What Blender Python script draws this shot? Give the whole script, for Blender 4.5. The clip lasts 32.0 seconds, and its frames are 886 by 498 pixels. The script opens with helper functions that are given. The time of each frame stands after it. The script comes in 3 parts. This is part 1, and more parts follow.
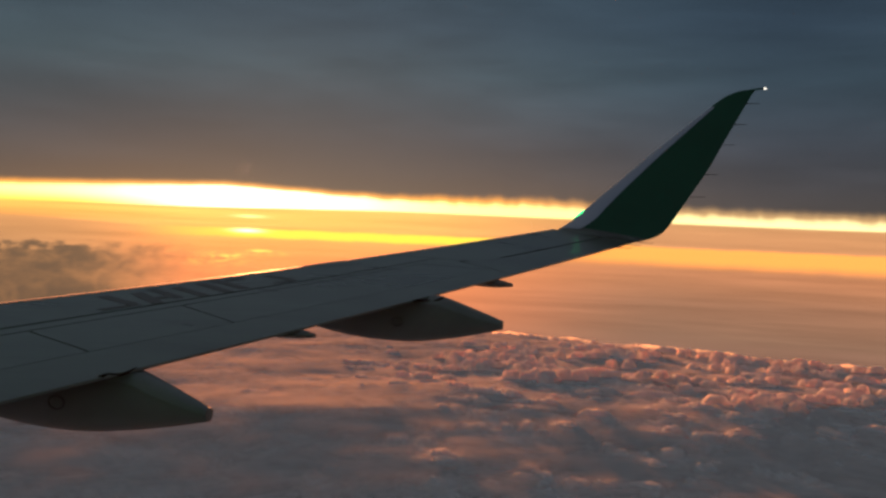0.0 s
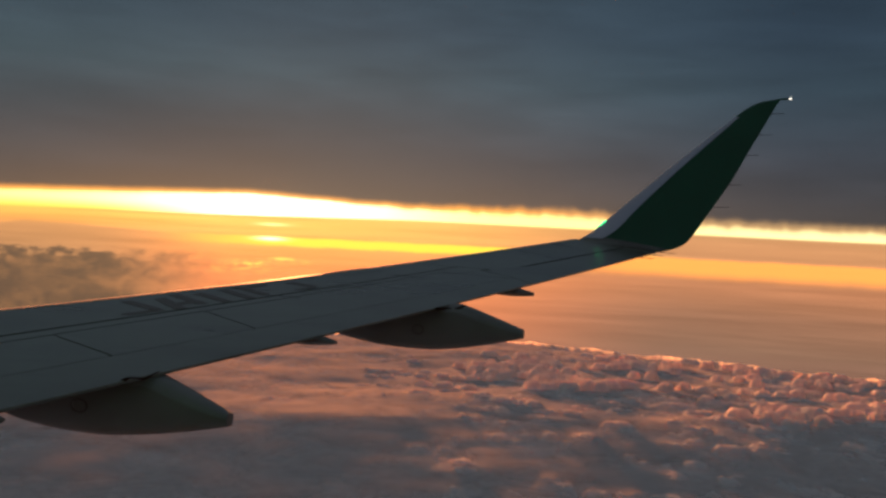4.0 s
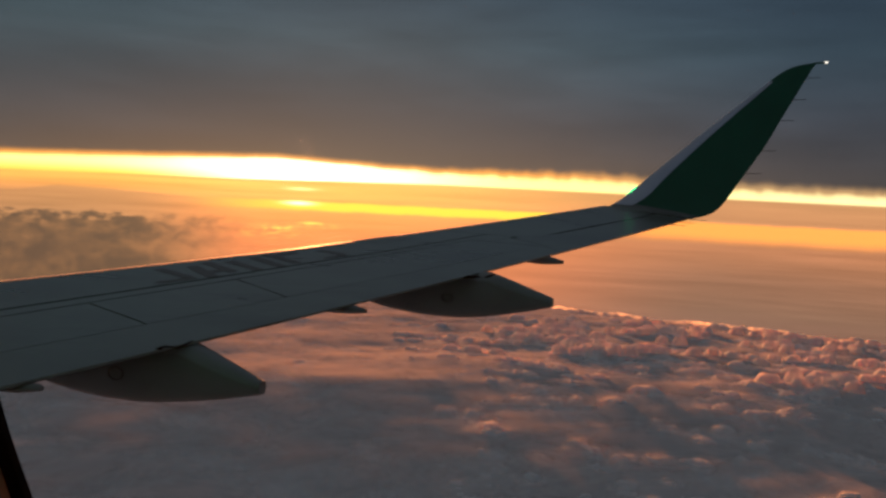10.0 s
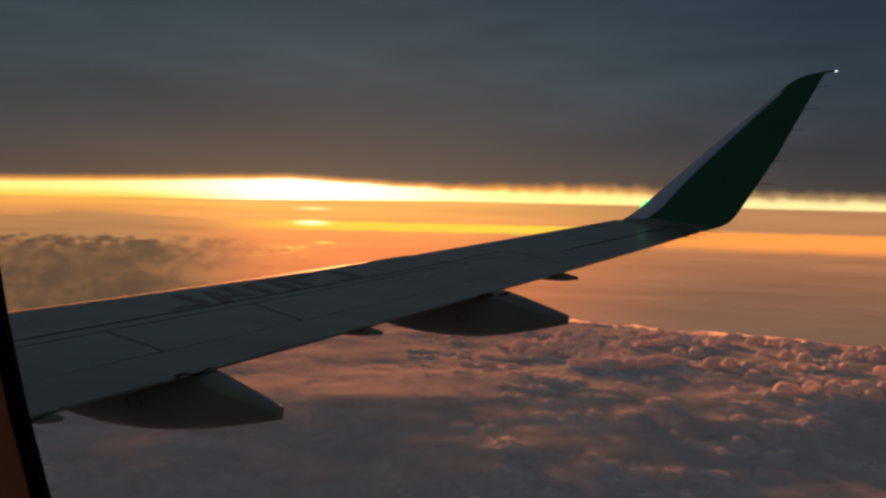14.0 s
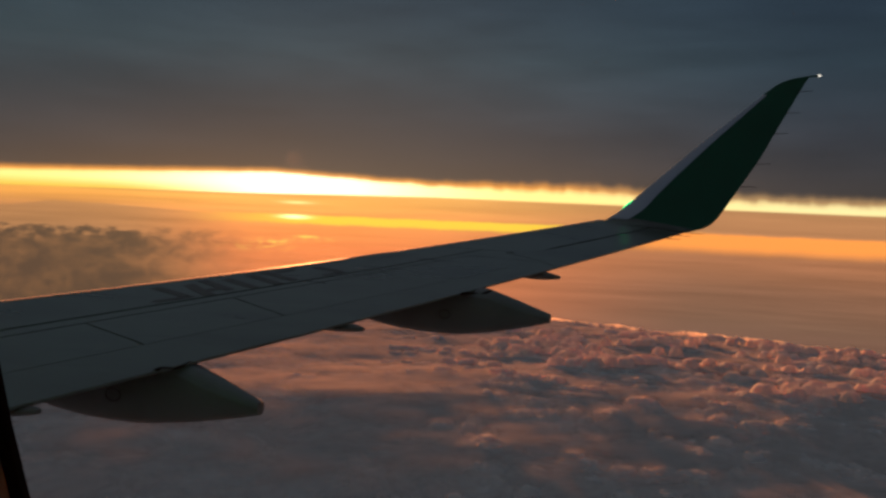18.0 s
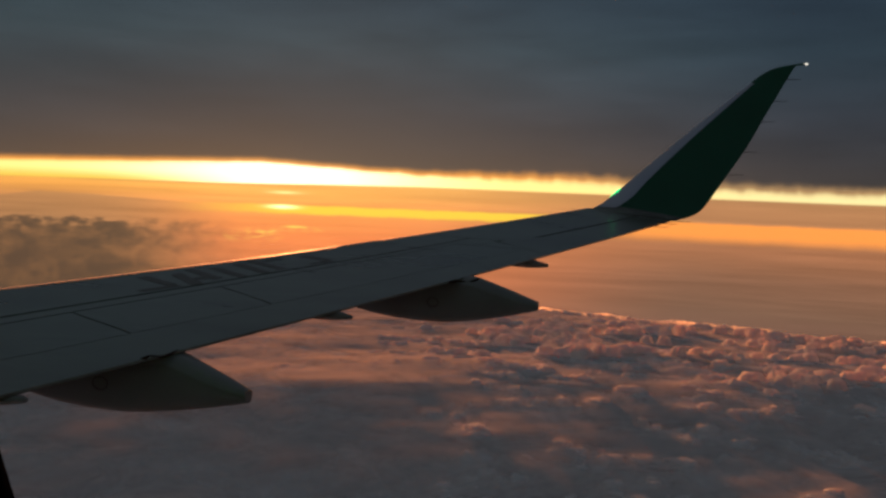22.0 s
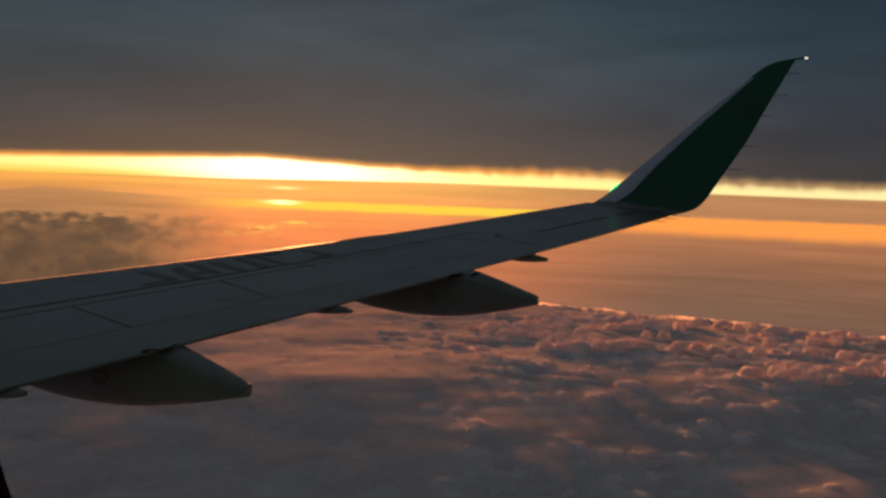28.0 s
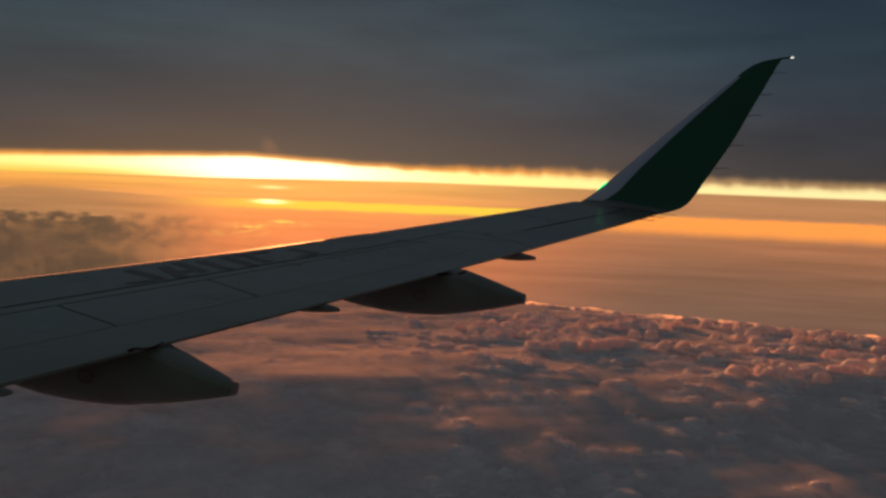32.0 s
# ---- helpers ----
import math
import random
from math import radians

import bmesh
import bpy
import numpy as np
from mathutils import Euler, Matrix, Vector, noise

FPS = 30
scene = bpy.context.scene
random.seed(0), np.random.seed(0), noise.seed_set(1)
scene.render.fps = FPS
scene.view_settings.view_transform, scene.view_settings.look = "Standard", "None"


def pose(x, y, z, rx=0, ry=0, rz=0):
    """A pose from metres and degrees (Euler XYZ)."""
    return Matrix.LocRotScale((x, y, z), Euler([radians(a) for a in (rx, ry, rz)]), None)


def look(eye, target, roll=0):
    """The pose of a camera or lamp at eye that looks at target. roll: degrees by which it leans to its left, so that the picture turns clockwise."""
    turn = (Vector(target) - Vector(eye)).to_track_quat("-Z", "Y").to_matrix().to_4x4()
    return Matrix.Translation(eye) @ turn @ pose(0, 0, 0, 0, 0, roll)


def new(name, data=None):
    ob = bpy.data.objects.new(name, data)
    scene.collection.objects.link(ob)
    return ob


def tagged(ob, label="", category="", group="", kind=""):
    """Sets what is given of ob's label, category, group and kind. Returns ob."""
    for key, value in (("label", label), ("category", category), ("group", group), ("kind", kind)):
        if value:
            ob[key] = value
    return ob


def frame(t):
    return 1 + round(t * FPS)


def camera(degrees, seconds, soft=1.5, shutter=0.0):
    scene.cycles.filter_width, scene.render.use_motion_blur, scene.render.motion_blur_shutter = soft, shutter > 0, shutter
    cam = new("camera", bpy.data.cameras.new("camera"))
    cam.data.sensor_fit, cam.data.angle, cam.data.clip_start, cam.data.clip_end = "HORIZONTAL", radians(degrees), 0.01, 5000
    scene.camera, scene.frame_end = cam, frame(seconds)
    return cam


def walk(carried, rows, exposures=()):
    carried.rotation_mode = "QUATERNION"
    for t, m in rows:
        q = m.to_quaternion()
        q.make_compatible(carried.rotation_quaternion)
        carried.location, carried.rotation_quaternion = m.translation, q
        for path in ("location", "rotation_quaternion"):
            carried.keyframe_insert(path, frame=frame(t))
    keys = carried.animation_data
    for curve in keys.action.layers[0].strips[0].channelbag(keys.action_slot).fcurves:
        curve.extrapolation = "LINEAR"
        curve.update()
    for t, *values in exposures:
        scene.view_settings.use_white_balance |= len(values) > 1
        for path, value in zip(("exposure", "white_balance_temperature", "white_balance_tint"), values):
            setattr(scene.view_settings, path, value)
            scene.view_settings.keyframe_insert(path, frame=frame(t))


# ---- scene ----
cam = camera(52.01, 32.0, soft=2.7)


def view(x, out, z, yaw, pitch, roll):
    eye = Vector((x, out, z))
    y, p = radians(yaw), radians(pitch)
    ahead = Vector((math.sin(y) * math.cos(p), math.cos(y) * math.cos(p), math.sin(p)))
    return look(eye, eye + ahead, roll)


# seconds, eye along, out and up, turn from straight abeam, tilt, lean
PATH = [
    (0, 0.0086, 0.0052, -0.0261, -14.314, -1.090, 2.328),
    (0.5, 0.0087, 0.0053, -0.0264, -12.730, -0.380, 2.660),
    (1, 0.0090, 0.0054, -0.0272, -13.388, -0.653, 3.053),
    (1.5, 0.0095, 0.0058, -0.0288, -13.340, -1.781, 3.076),
    (2, 0.0103, 0.0063, -0.0313, -15.432, -3.292, 2.947),
    (2.5, 0.0119, 0.0072, -0.0360, -16.330, -2.824, 2.940),
    (4.5, 0.0119, 0.0072, -0.0360, -15.598, -0.303, 2.691),
    (5, 0.0119, 0.0072, -0.0360, -18.295, -2.147, 3.223),
    (5.5, 0.0112, 0.0068, -0.0341, -17.508, -3.212, 3.344),
    (6, 0.0109, 0.0066, -0.0331, -18.037, -3.557, 2.452),
    (6.5, 0.0101, 0.0061, -0.0305, -17.197, -3.697, 2.476),
    (7, 0.0086, 0.0052, -0.0260, -16.447, -3.541, 3.074),
    (7.5, 0.0071, 0.0043, -0.0214, -16.699, -3.893, 3.243),
    (8, 0.0056, 0.0034, -0.0170, -16.869, -3.702, 3.126),
    (8.5, 0.0051, 0.0031, -0.0154, -16.874, -3.323, 3.137),
    (9, 0.0049, 0.0030, -0.0150, -17.046, -3.118, 3.143),
    (9.5, 0.0041, 0.0025, -0.0125, -17.212, -2.764, 3.083),
    (10, 0.0024, 0.0015, -0.0074, -17.385, -2.879, 2.734),
    (10.5, -0.0011, -0.0007, 0.0034, -18.600, -3.398, 2.139),
    (11, -0.0046, -0.0028, 0.0140, -17.981, -3.146, 1.830),
    (11.5, -0.0054, -0.0033, 0.0164, -17.428, -2.977, 1.989),
    (12, -0.0047, -0.0028, 0.0141, -17.826, -2.569, 1.658),
    (12.5, -0.0040, -0.0024, 0.0121, -17.585, -2.390, 1.804),
    (13, -0.0047, -0.0029, 0.0144, -17.962, -2.133, 1.565),
    (13.5, -0.0055, -0.0033, 0.0167, -18.225, -1.851, 1.346),
    (15.5, -0.0041, -0.0027, 0.0136, -17.936, -2.147, 1.535),
    (16, -0.0027, -0.0019, 0.0095, -17.750, -2.019, 1.866),
    (16.5, -0.0024, -0.0018, 0.0089, -17.576, -2.200, 2.140),
    (17, -0.0039, -0.0027, 0.0137, -17.444, -2.163, 2.190),
    (17.5, -0.0066, -0.0044, 0.0220, -17.520, -2.366, 2.364),
    (18, -0.0065, -0.0044, 0.0220, -17.137, -2.076, 2.362),
    (18.5, -0.0061, -0.0042, 0.0209, -16.778, -2.246, 2.274),
    (19, -0.0033, -0.0025, 0.0127, -16.607, -2.425, 2.078),
    (19.5, -0.0034, -0.0026, 0.0131, -16.613, -2.451, 2.218),
    (20, -0.0054, -0.0039, 0.0195, -16.702, -2.607, 2.359),
    (20.5, -0.0060, -0.0043, 0.0214, -16.444, -2.880, 2.378),
    (21, -0.0049, -0.0036, 0.0180, -16.284, -2.650, 2.319),
    (21.5, -0.0033, -0.0027, 0.0133, -16.269, -2.535, 2.313),
    (22, -0.0026, -0.0022, 0.0110, -16.394, -2.696, 2.222),
    (22.5, -0.0034, -0.0027, 0.0136, -16.647, -3.005, 2.263),
    (23, -0.0030, -0.0025, 0.0124, -16.644, -3.275, 2.312),
    (23.5, 0.0003, -0.0005, 0.0024, -16.460, -3.522, 2.238),
    (24, 0.0029, 0.0011, -0.0053, -16.637, -3.502, 2.021),
    (24.5, 0.0030, 0.0011, -0.0055, -16.622, -3.341, 2.109),
    (25, 0.0017, 0.0003, -0.0017, -16.608, -3.325, 2.190),
    (25.5, 0.0004, -0.0005, 0.0026, -16.653, -3.291, 2.295),
    (27.5, 0.0003, -0.0007, 0.0035, -16.366, -2.981, 2.207),
    (28, 0.0006, -0.0006, 0.0030, -16.387, -2.992, 2.167),
    (28.5, 0.0007, -0.0005, 0.0027, -16.272, -2.960, 2.202),
    (29, 0.0003, -0.0008, 0.0040, -16.227, -3.115, 2.253),
    (29.5, -0.0011, -0.0017, 0.0084, -16.303, -3.019, 2.360),
    (30, -0.0014, -0.0019, 0.0095, -16.286, -3.044, 2.422),
    (30.5, 0.0003, -0.0009, 0.0045, -16.096, -3.094, 2.252),
    (31, 0.0017, -0.0001, 0.0005, -15.962, -2.989, 2.148),
    (31.5, 0.0023, 0.0002, -0.0012, -15.648, -2.766, 2.158),
    (32, 0.0031, 0.0007, -0.0033, -15.628, -3.006, 2.171),
]
EXPOSURE = [(0.0, 1.88), (2.5, 1.86), (6.0, 1.8), (9.0, 1.78), (10.0, 1.78), (10.5, 1.72), (11.0, 1.48), (12.0, 1.4), (13.0, 1.36), (16.0, 1.35), (32.0, 1.32)]
walk(cam, [(t, view(*row)) for t, *row in PATH], EXPOSURE)

# ---------------------------------------------------------------- sky
SUN_AZ, SUN_EL = -26.5, 3.1
world = bpy.data.worlds.new("evening_sky")
scene.world = world
world.use_nodes = True
wt = world.node_tree
wt.nodes.clear()


class Net:
    """Small helper to write node sums as functions."""

    def __init__(self, tree):
        self.t = tree

    def put(self, socket, v):
        if isinstance(v, bpy.types.NodeSocket):
            self.t.links.new(v, socket)
        elif isinstance(v, (tuple, list)):
            socket.default_value = (*v, 1.0) if len(v) == 3 and len(socket.default_value) == 4 else v
        else:
            socket.default_value = v

    def m(self, op, a, b=0.0, c=0.0):
        n = self.t.nodes.new("ShaderNodeMath")
        n.operation = op
        for s, v in zip(n.inputs, (a, b, c)):
            self.put(s, v)
        return n.outputs[0]

    def step(self, v, lo, hi):
        n = self.t.nodes.new("ShaderNodeMapRange")
        n.interpolation_type = "SMOOTHSTEP"
        self.put(n.inputs[0], v)
        self.put(n.inputs[1], lo)
        self.put(n.inputs[2], hi)
        return n.outputs[0]

    def mix(self, f, a, b, mode="MIX"):
        n = self.t.nodes.new("ShaderNodeMix")
        n.data_type, n.blend_type = "RGBA", mode
        self.put(n.inputs[0], f)
        self.put(n.inputs[6], a)
        self.put(n.inputs[7], b)
        return n.outputs[2]

    def ramp(self, v, lo, hi, stops):
        n = self.t.nodes.new("ShaderNodeValToRGB")
        e = n.color_ramp.elements
        k = self.m("DIVIDE", self.m("SUBTRACT", v, lo), hi - lo)
        for i, (p, c) in enumerate(stops):
            el = e[i] if i < 2 else e.new((p - lo) / (hi - lo))
            el.position = (p - lo) / (hi - lo)
        for i, (p, c) in enumerate(sorted(stops)):
            e[i].position = (p - lo) / (hi - lo)
            e[i].color = (*c, 1) if isinstance(c, tuple) else (c, c, c, 1)
        self.put(n.inputs[0], k)
        return n.outputs[0]

    def vec(self, x, y, z=0.0):
        n = self.t.nodes.new("ShaderNodeCombineXYZ")
        for s, v in zip(n.inputs, (x, y, z)):
            self.put(s, v)
        return n.outputs[0]

    def noise(self, vec, scale, detail=4.0, rough=0.5, warp=0.0):
        n = self.t.nodes.new("ShaderNodeTexNoise")
        self.put(n.inputs["Vector"], vec)
        n.inputs["Scale"].default_value = scale
        n.inputs["Detail"].default_value = detail
        n.inputs["Roughness"].default_value = rough
        n.inputs["Distortion"].default_value = warp
        return n.outputs[0]

    def bell(self, v, centre, width):
        d = self.m("DIVIDE", self.m("SUBTRACT", v, centre), width)
        return self.m("EXPONENT", self.m("MULTIPLY", self.m("MULTIPLY", d, d), -1.0))


n = Net(wt)
coord = wt.nodes.new("ShaderNodeTexCoord")
xyz = wt.nodes.new("ShaderNodeSeparateXYZ")
wt.links.new(coord.outputs["Generated"], xyz.inputs[0])
az = n.m("MULTIPLY", n.m("ARCTAN2", xyz.outputs[0], xyz.outputs[1]), 57.2958)
el = n.m("ADD", n.m("MULTIPLY", n.m("ARCSINE", xyz.outputs[2]), 57.2958), .25)

sky = wt.nodes.new("ShaderNodeTexSky")
sky.sky_type, sky.sun_disc = "NISHITA", False
sky.sun_elevation, sky.sun_rotation = radians(SUN_EL), radians(SUN_AZ)
sky.altitude, sky.dust_density = 5000, 4.0

# the lower edge of the high cloud sheet and the far cloud horizon, degrees over the level
wisp = n.noise(n.vec(n.m("MULTIPLY", az, 0.55), n.m("MULTIPLY", el, 0.35)), 1.0, 5.0, 0.62)
fine = n.noise(n.vec(n.m("MULTIPLY", az, 1.0), n.m("MULTIPLY", el, 0.5), 3.0), 1.0, 3.0, 0.5)
top = n.m("MULTIPLY", n.ramp(az, -60, 40, [(-60, .40), (-44, .475), (-38, .53), (-28, .635), (-24.6, .60), (-18, .535), (-8.7, .535), (.6, .48), (8, .45), (40, .40)]), 4.0)
top = n.m("ADD", top, n.m("MULTIPLY", n.m("SUBTRACT", wisp, 0.5), n.m("ADD", .16, n.m("MULTIPLY", n.step(az, -27, -12), .40))))
top = n.m("ADD", top, n.m("MULTIPLY", n.m("MULTIPLY", n.m("SUBTRACT", fine, 0.5), 0.5), n.step(az, -24, -10)))
bot = n.m("MULTIPLY", n.ramp(az, -60, 40, [(-60, .24), (-44, .25), (-30, .285), (-24.6, .32), (-18, .345), (-7, .335), (8, .305), (40, .30)]), 4.0)
cloud = n.step(el, n.m("SUBTRACT", top, n.m("ADD", .30, n.m("MULTIPLY", n.step(az, -24, -8), .22))), n.m("ADD", top, n.m("ADD", .55, n.m("MULTIPLY", n.step(az, -24, -8), .25))))
near_sun = n.bell(az, SUN_AZ, 8.0)
wide_sun = n.bell(az, SUN_AZ, 20.0)

# high cloud: brown-violet over the gap, slate higher up, in long streaks
streak = n.noise(n.vec(n.m("MULTIPLY", az, 0.035), n.m("MULTIPLY", el, 0.22)), 1.0, 5.0, 0.55, 0.3)
streak2 = n.noise(n.vec(n.m("MULTIPLY", az, 0.09), n.m("MULTIPLY", el, 0.5), 5.0), 1.0, 4.0, 0.55)
high = n.ramp(el, 0, 40, [(0, (.058, .048, .047)), (3, (.056, .049, .051)), (5.5, (.049, .052, .060)), (8, (.044, .059, .071)), (10, (.040, .062, .076)), (13, (.030, .048, .064)), (18, (.025, .043, .060)), (26, (.050, .060, .070)), (40, (.084, .093, .108))])
high = n.mix(1.0, high, n.ramp(streak, 0, 1, [(0.25, .65), (.5, .93), (.75, 1.22)]), "MULTIPLY")
high = n.mix(1.0, high, n.ramp(streak2, 0, 1, [(0.25, .84), (.75, 1.16)]), "MULTIPLY")
high = n.mix(1.0, high, n.ramp(az, -60, 40, [(-45, (1.06, 1.03, .98)), (-24, (1.14, 1.14, 1.13)), (-10, (1.12, 1.13, 1.15)), (5, (.68, .73, .82)), (30, (.72, .77, .84))]), "MULTIPLY")
rise = n.m("MAXIMUM", n.m("SUBTRACT", el, top), 0.0)
ember = n.m("MULTIPLY", n.m("EXPONENT", n.m("MULTIPLY", rise, -0.36)), n.m("ADD", n.m("MULTIPLY", wide_sun, 0.74), 0.06))
high = n.mix(ember, high, (.195, .096, .045))
glow = n.m("MULTIPLY", n.m("EXPONENT", n.m("MULTIPLY", rise, -0.15)), n.m("MULTIPLY", n.bell(az, -21, 11), .5))
high = n.mix(glow, high, (.112, .083, .068))

# the clear gap
gap = n.mix(n.step(az, -20, 8), (1.6, 1.05, .30), (1.15, .95, .43))
gap = n.mix(near_sun, gap, (2.6, 2.1, 1.25))
low = n.m("SUBTRACT", 1.0, n.step(el, bot, n.m("ADD", bot, .75)))
gap = n.mix(n.m("MULTIPLY", low, n.step(az, -27, -38)), gap, (1.0, .66, .09))

# far haze and cloud tops under the gap
haze_sun = n.ramp(el, -8, 2, [(-8, (.42, .155, .09)), (-5, (.80, .22, .085)), (-2, (1.02, .27, .08)), (-.2, (1.1, .37, .09)), (.8, (1.12, .49, .105)), (2, (.95, .5, .12))])
haze_right = n.ramp(el, -8, 2, [(-8, (.24, .118, .09)), (-5.5, (.22, .115, .074)), (-3.5, (.28, .128, .074)), (-1.7, (.43, .170, .080)), (.0, (.52, .230, .100)), (.9, (.53, .238, .100)), (2, (.5, .26, .10))])
haze_left = n.ramp(el, -8, 2, [(-8, (.17, .078, .05)), (-4, (.26, .108, .060)), (-1.2, (.47, .20, .085)), (.0, (.66, .27, .09)), (.7, (.96, .40, .08)), (2, (.95, .5, .09))])
haze = n.mix(n.step(az, -25, 0), haze_sun, haze_right)
haze = n.mix(n.step(az, -27, -41), haze, haze_left)
hill = n.m("MULTIPLY", n.ramp(az, -60, 40, [(-60, .30), (-44, .47), (-42.6, .48), (-40.6, .565), (-38, .55), (-34, .50), (-29, .42), (40, .3)]), 4.0)
hill = n.m("SUBTRACT", n.m("ADD", hill, n.m("MULTIPLY", n.m("SUBTRACT", fine, .5), .12)), 2.0)
slope = n.m("MULTIPLY", n.m("SUBTRACT", 1.0, n.step(el, n.m("SUBTRACT", hill, .05), n.m("ADD", hill, .05))), n.step(az, -28, -37))
haze = n.mix(n.m("MULTIPLY", slope, .62), haze, (.43, .205, .085))
ripple = n.noise(n.vec(n.m("MULTIPLY", az, 0.07), n.m("MULTIPLY", el, 1.9)), 1.0, 6.0, 0.62)
haze = n.mix(1.0, haze, n.ramp(ripple, 0, 1, [(.25, .78), (.75, 1.20)]), "MULTIPLY")
thread = n.noise(n.vec(n.m("MULTIPLY", az, 0.16), n.m("MULTIPLY", el, 6.0), 4.0), 1.0, 5.0, 0.6)
haze = n.mix(1.0, haze, n.ramp(thread, 0, 1, [(.25, .94), (.75, 1.06)]), "MULTIPLY")
# lit streaks on the far tops
wav = n.m("ADD", n.m("SUBTRACT", el, .18), n.m("MULTIPLY", n.m("SUBTRACT", wisp, .5), .22))
e1 = n.m("MULTIPLY", n.step(wav, -.90, -.62), n.m("SUBTRACT", 1.0, n.step(wav, -.34, -.12)))
e1 = n.m("MULTIPLY", e1, n.m("MULTIPLY", n.step(az, -34, -24), n.m("SUBTRACT", 1.0, n.step(az, -9, 0))))
haze = n.mix(e1, haze, (1.06, .68, .06))
e2 = n.m("MULTIPLY", n.step(wav, -1.75, -1.0), n.m("SUBTRACT", 1.0, n.step(wav, -.46, -.24)))
e2 = n.m("MULTIPLY", e2, n.step(az, -14, -2))
haze = n.mix(e2, haze, (1.12, .37, .075))
glint = n.m("MULTIPLY", n.bell(az, -26.5, .85), n.bell(el, -.17, .12))
haze = n.mix(glint, haze, (2.6, 1.9, .8))
glint2 = n.m("MULTIPLY", n.bell(az, -26.4, .9), n.bell(el, .72, .09))
haze = n.mix(glint2, haze, (1.6, 1.0, .35))
# ragged lit flecks under the glint
shred = n.step(n.noise(n.vec(n.m("MULTIPLY", az, 1.5), n.m("MULTIPLY", el, 5.5), 6.0), 1.0, 4.0, 0.6, 0.4), .45, .60)
for a0, e0, aw, ew, power in ((-25.6, -1.62, .75, .13, 1.0), (-27.6, -1.95, 1.3, .17, .9), (-24.6, -1.75, .6, .07, .7), (-28.6, -2.3, 1.8, .22, .45)):
    fleck = n.m("MULTIPLY", n.m("MULTIPLY", n.bell(az, a0, aw), n.bell(wav, e0, ew)), n.m("MULTIPLY", shred, power))
    haze = n.mix(fleck, haze, (1.35, .74, .13))
# brown broken cloud far off on the forward side: small heads at the top, larger ones below
deep = n.m("MAXIMUM", n.m("SUBTRACT", .5, el), .4)
rows = n.m("MULTIPLY", n.m("LOGARITHM", deep, 2.718), 4.6)
small = n.noise(n.vec(n.m("MULTIPLY", az, 1.15), rows, 7.0), 1.0, 7.0, 0.60, 0.3)
large = n.noise(n.vec(n.m("MULTIPLY", az, .62), n.m("MULTIPLY", rows, .8), 3.0), 1.0, 7.0, 0.60, 0.3)
lumps = n.noise(n.vec(n.m("MULTIPLY", az, .28), n.m("MULTIPLY", rows, .55), 5.0), 1.0, 3.0, 0.5, 0.5)
share = n.step(el, -4.0, -1.4)
puff = n.m("ADD", n.m("MULTIPLY", small, share), n.m("MULTIPLY", large, n.m("SUBTRACT", 1.0, share)))
puff = n.m("ADD", n.m("MULTIPLY", puff, .66), n.m("MULTIPLY", lumps, .34))
veil = n.noise(n.vec(n.m("MULTIPLY", az, 0.14), n.m("MULTIPLY", el, .6), 2.0), 1.0, 4.0, 0.5, 0.4)
brim = n.m("ADD", el, n.m("MULTIPLY", n.m("SUBTRACT", .5, puff), 2.6))
reach = n.m("MULTIPLY", n.m("SUBTRACT", 1.0, n.step(brim, -1.75, -1.15)), n.step(n.m("ADD", az, n.m("MULTIPLY", veil, 9.0)), -21, -33))
haze = n.mix(n.m("MULTIPLY", reach, .88), haze, n.mix(n.step(az, -30, -38), (.40, .16, .066), (.165, .083, .044)))
dark = n.m("MULTIPLY", n.step(puff, .40, .60), reach)
haze = n.mix(n.m("MULTIPLY", dark, .80), haze, (.088, .052, .037))
pale = n.m("MULTIPLY", n.m("SUBTRACT", 1.0, n.step(puff, .34, .46)), reach)
haze = n.mix(n.m("MULTIPLY", pale, .30), haze, (.42, .18, .078))
# away from the sunset the gap closes and the light goes grey
turn = n.m("ABSOLUTE", n.m("SUBTRACT", az, SUN_AZ))
turn = n.m("MINIMUM", turn, n.m("SUBTRACT", 360.0, turn))
away = n.step(turn, 42, 100)
haze = n.mix(away, haze, (.070, .066, .072))
gap = n.mix(away, gap, (.085, .085, .095))
below = n.mix(n.step(el, -8.5, -6.5), (.075, .068, .072), haze)

band = n.step(el, n.m("SUBTRACT", bot, .07), n.m("ADD", bot, .12))
col = n.mix(band, below, gap)
# a thin dark streak along the lower edge of the gap
line = n.m("MULTIPLY", n.bell(el, n.m("SUBTRACT", bot, .02), .045), n.m("MULTIPLY", n.step(az, -41.5, -36), n.m("SUBTRACT", 1.0, n.step(az, -30, -26))))
col = n.mix(n.m("MULTIPLY", line, .55), col, (.52, .25, .07))
col = n.mix(n.m("MULTIPLY", n.step(cloud, 0.0, .5), .97), col, n.mix(away, n.mix(n.step(az, -14, 0), (.95, .36, .06), (.50, .28, .12)), (.07, .065, .07)))
col = n.mix(n.step(cloud, .28, 1.0), col, high)
back = wt.nodes.new("ShaderNodeBackground")
wt.links.new(col, back.inputs[0])
back.inputs[1].default_value = 0.4
clear = wt.nodes.new("ShaderNodeBackground")
wt.links.new(sky.outputs[0], clear.inputs[0])
clear.inputs[1].default_value = 0.05
through_cloud = wt.nodes.new("ShaderNodeMixShader")
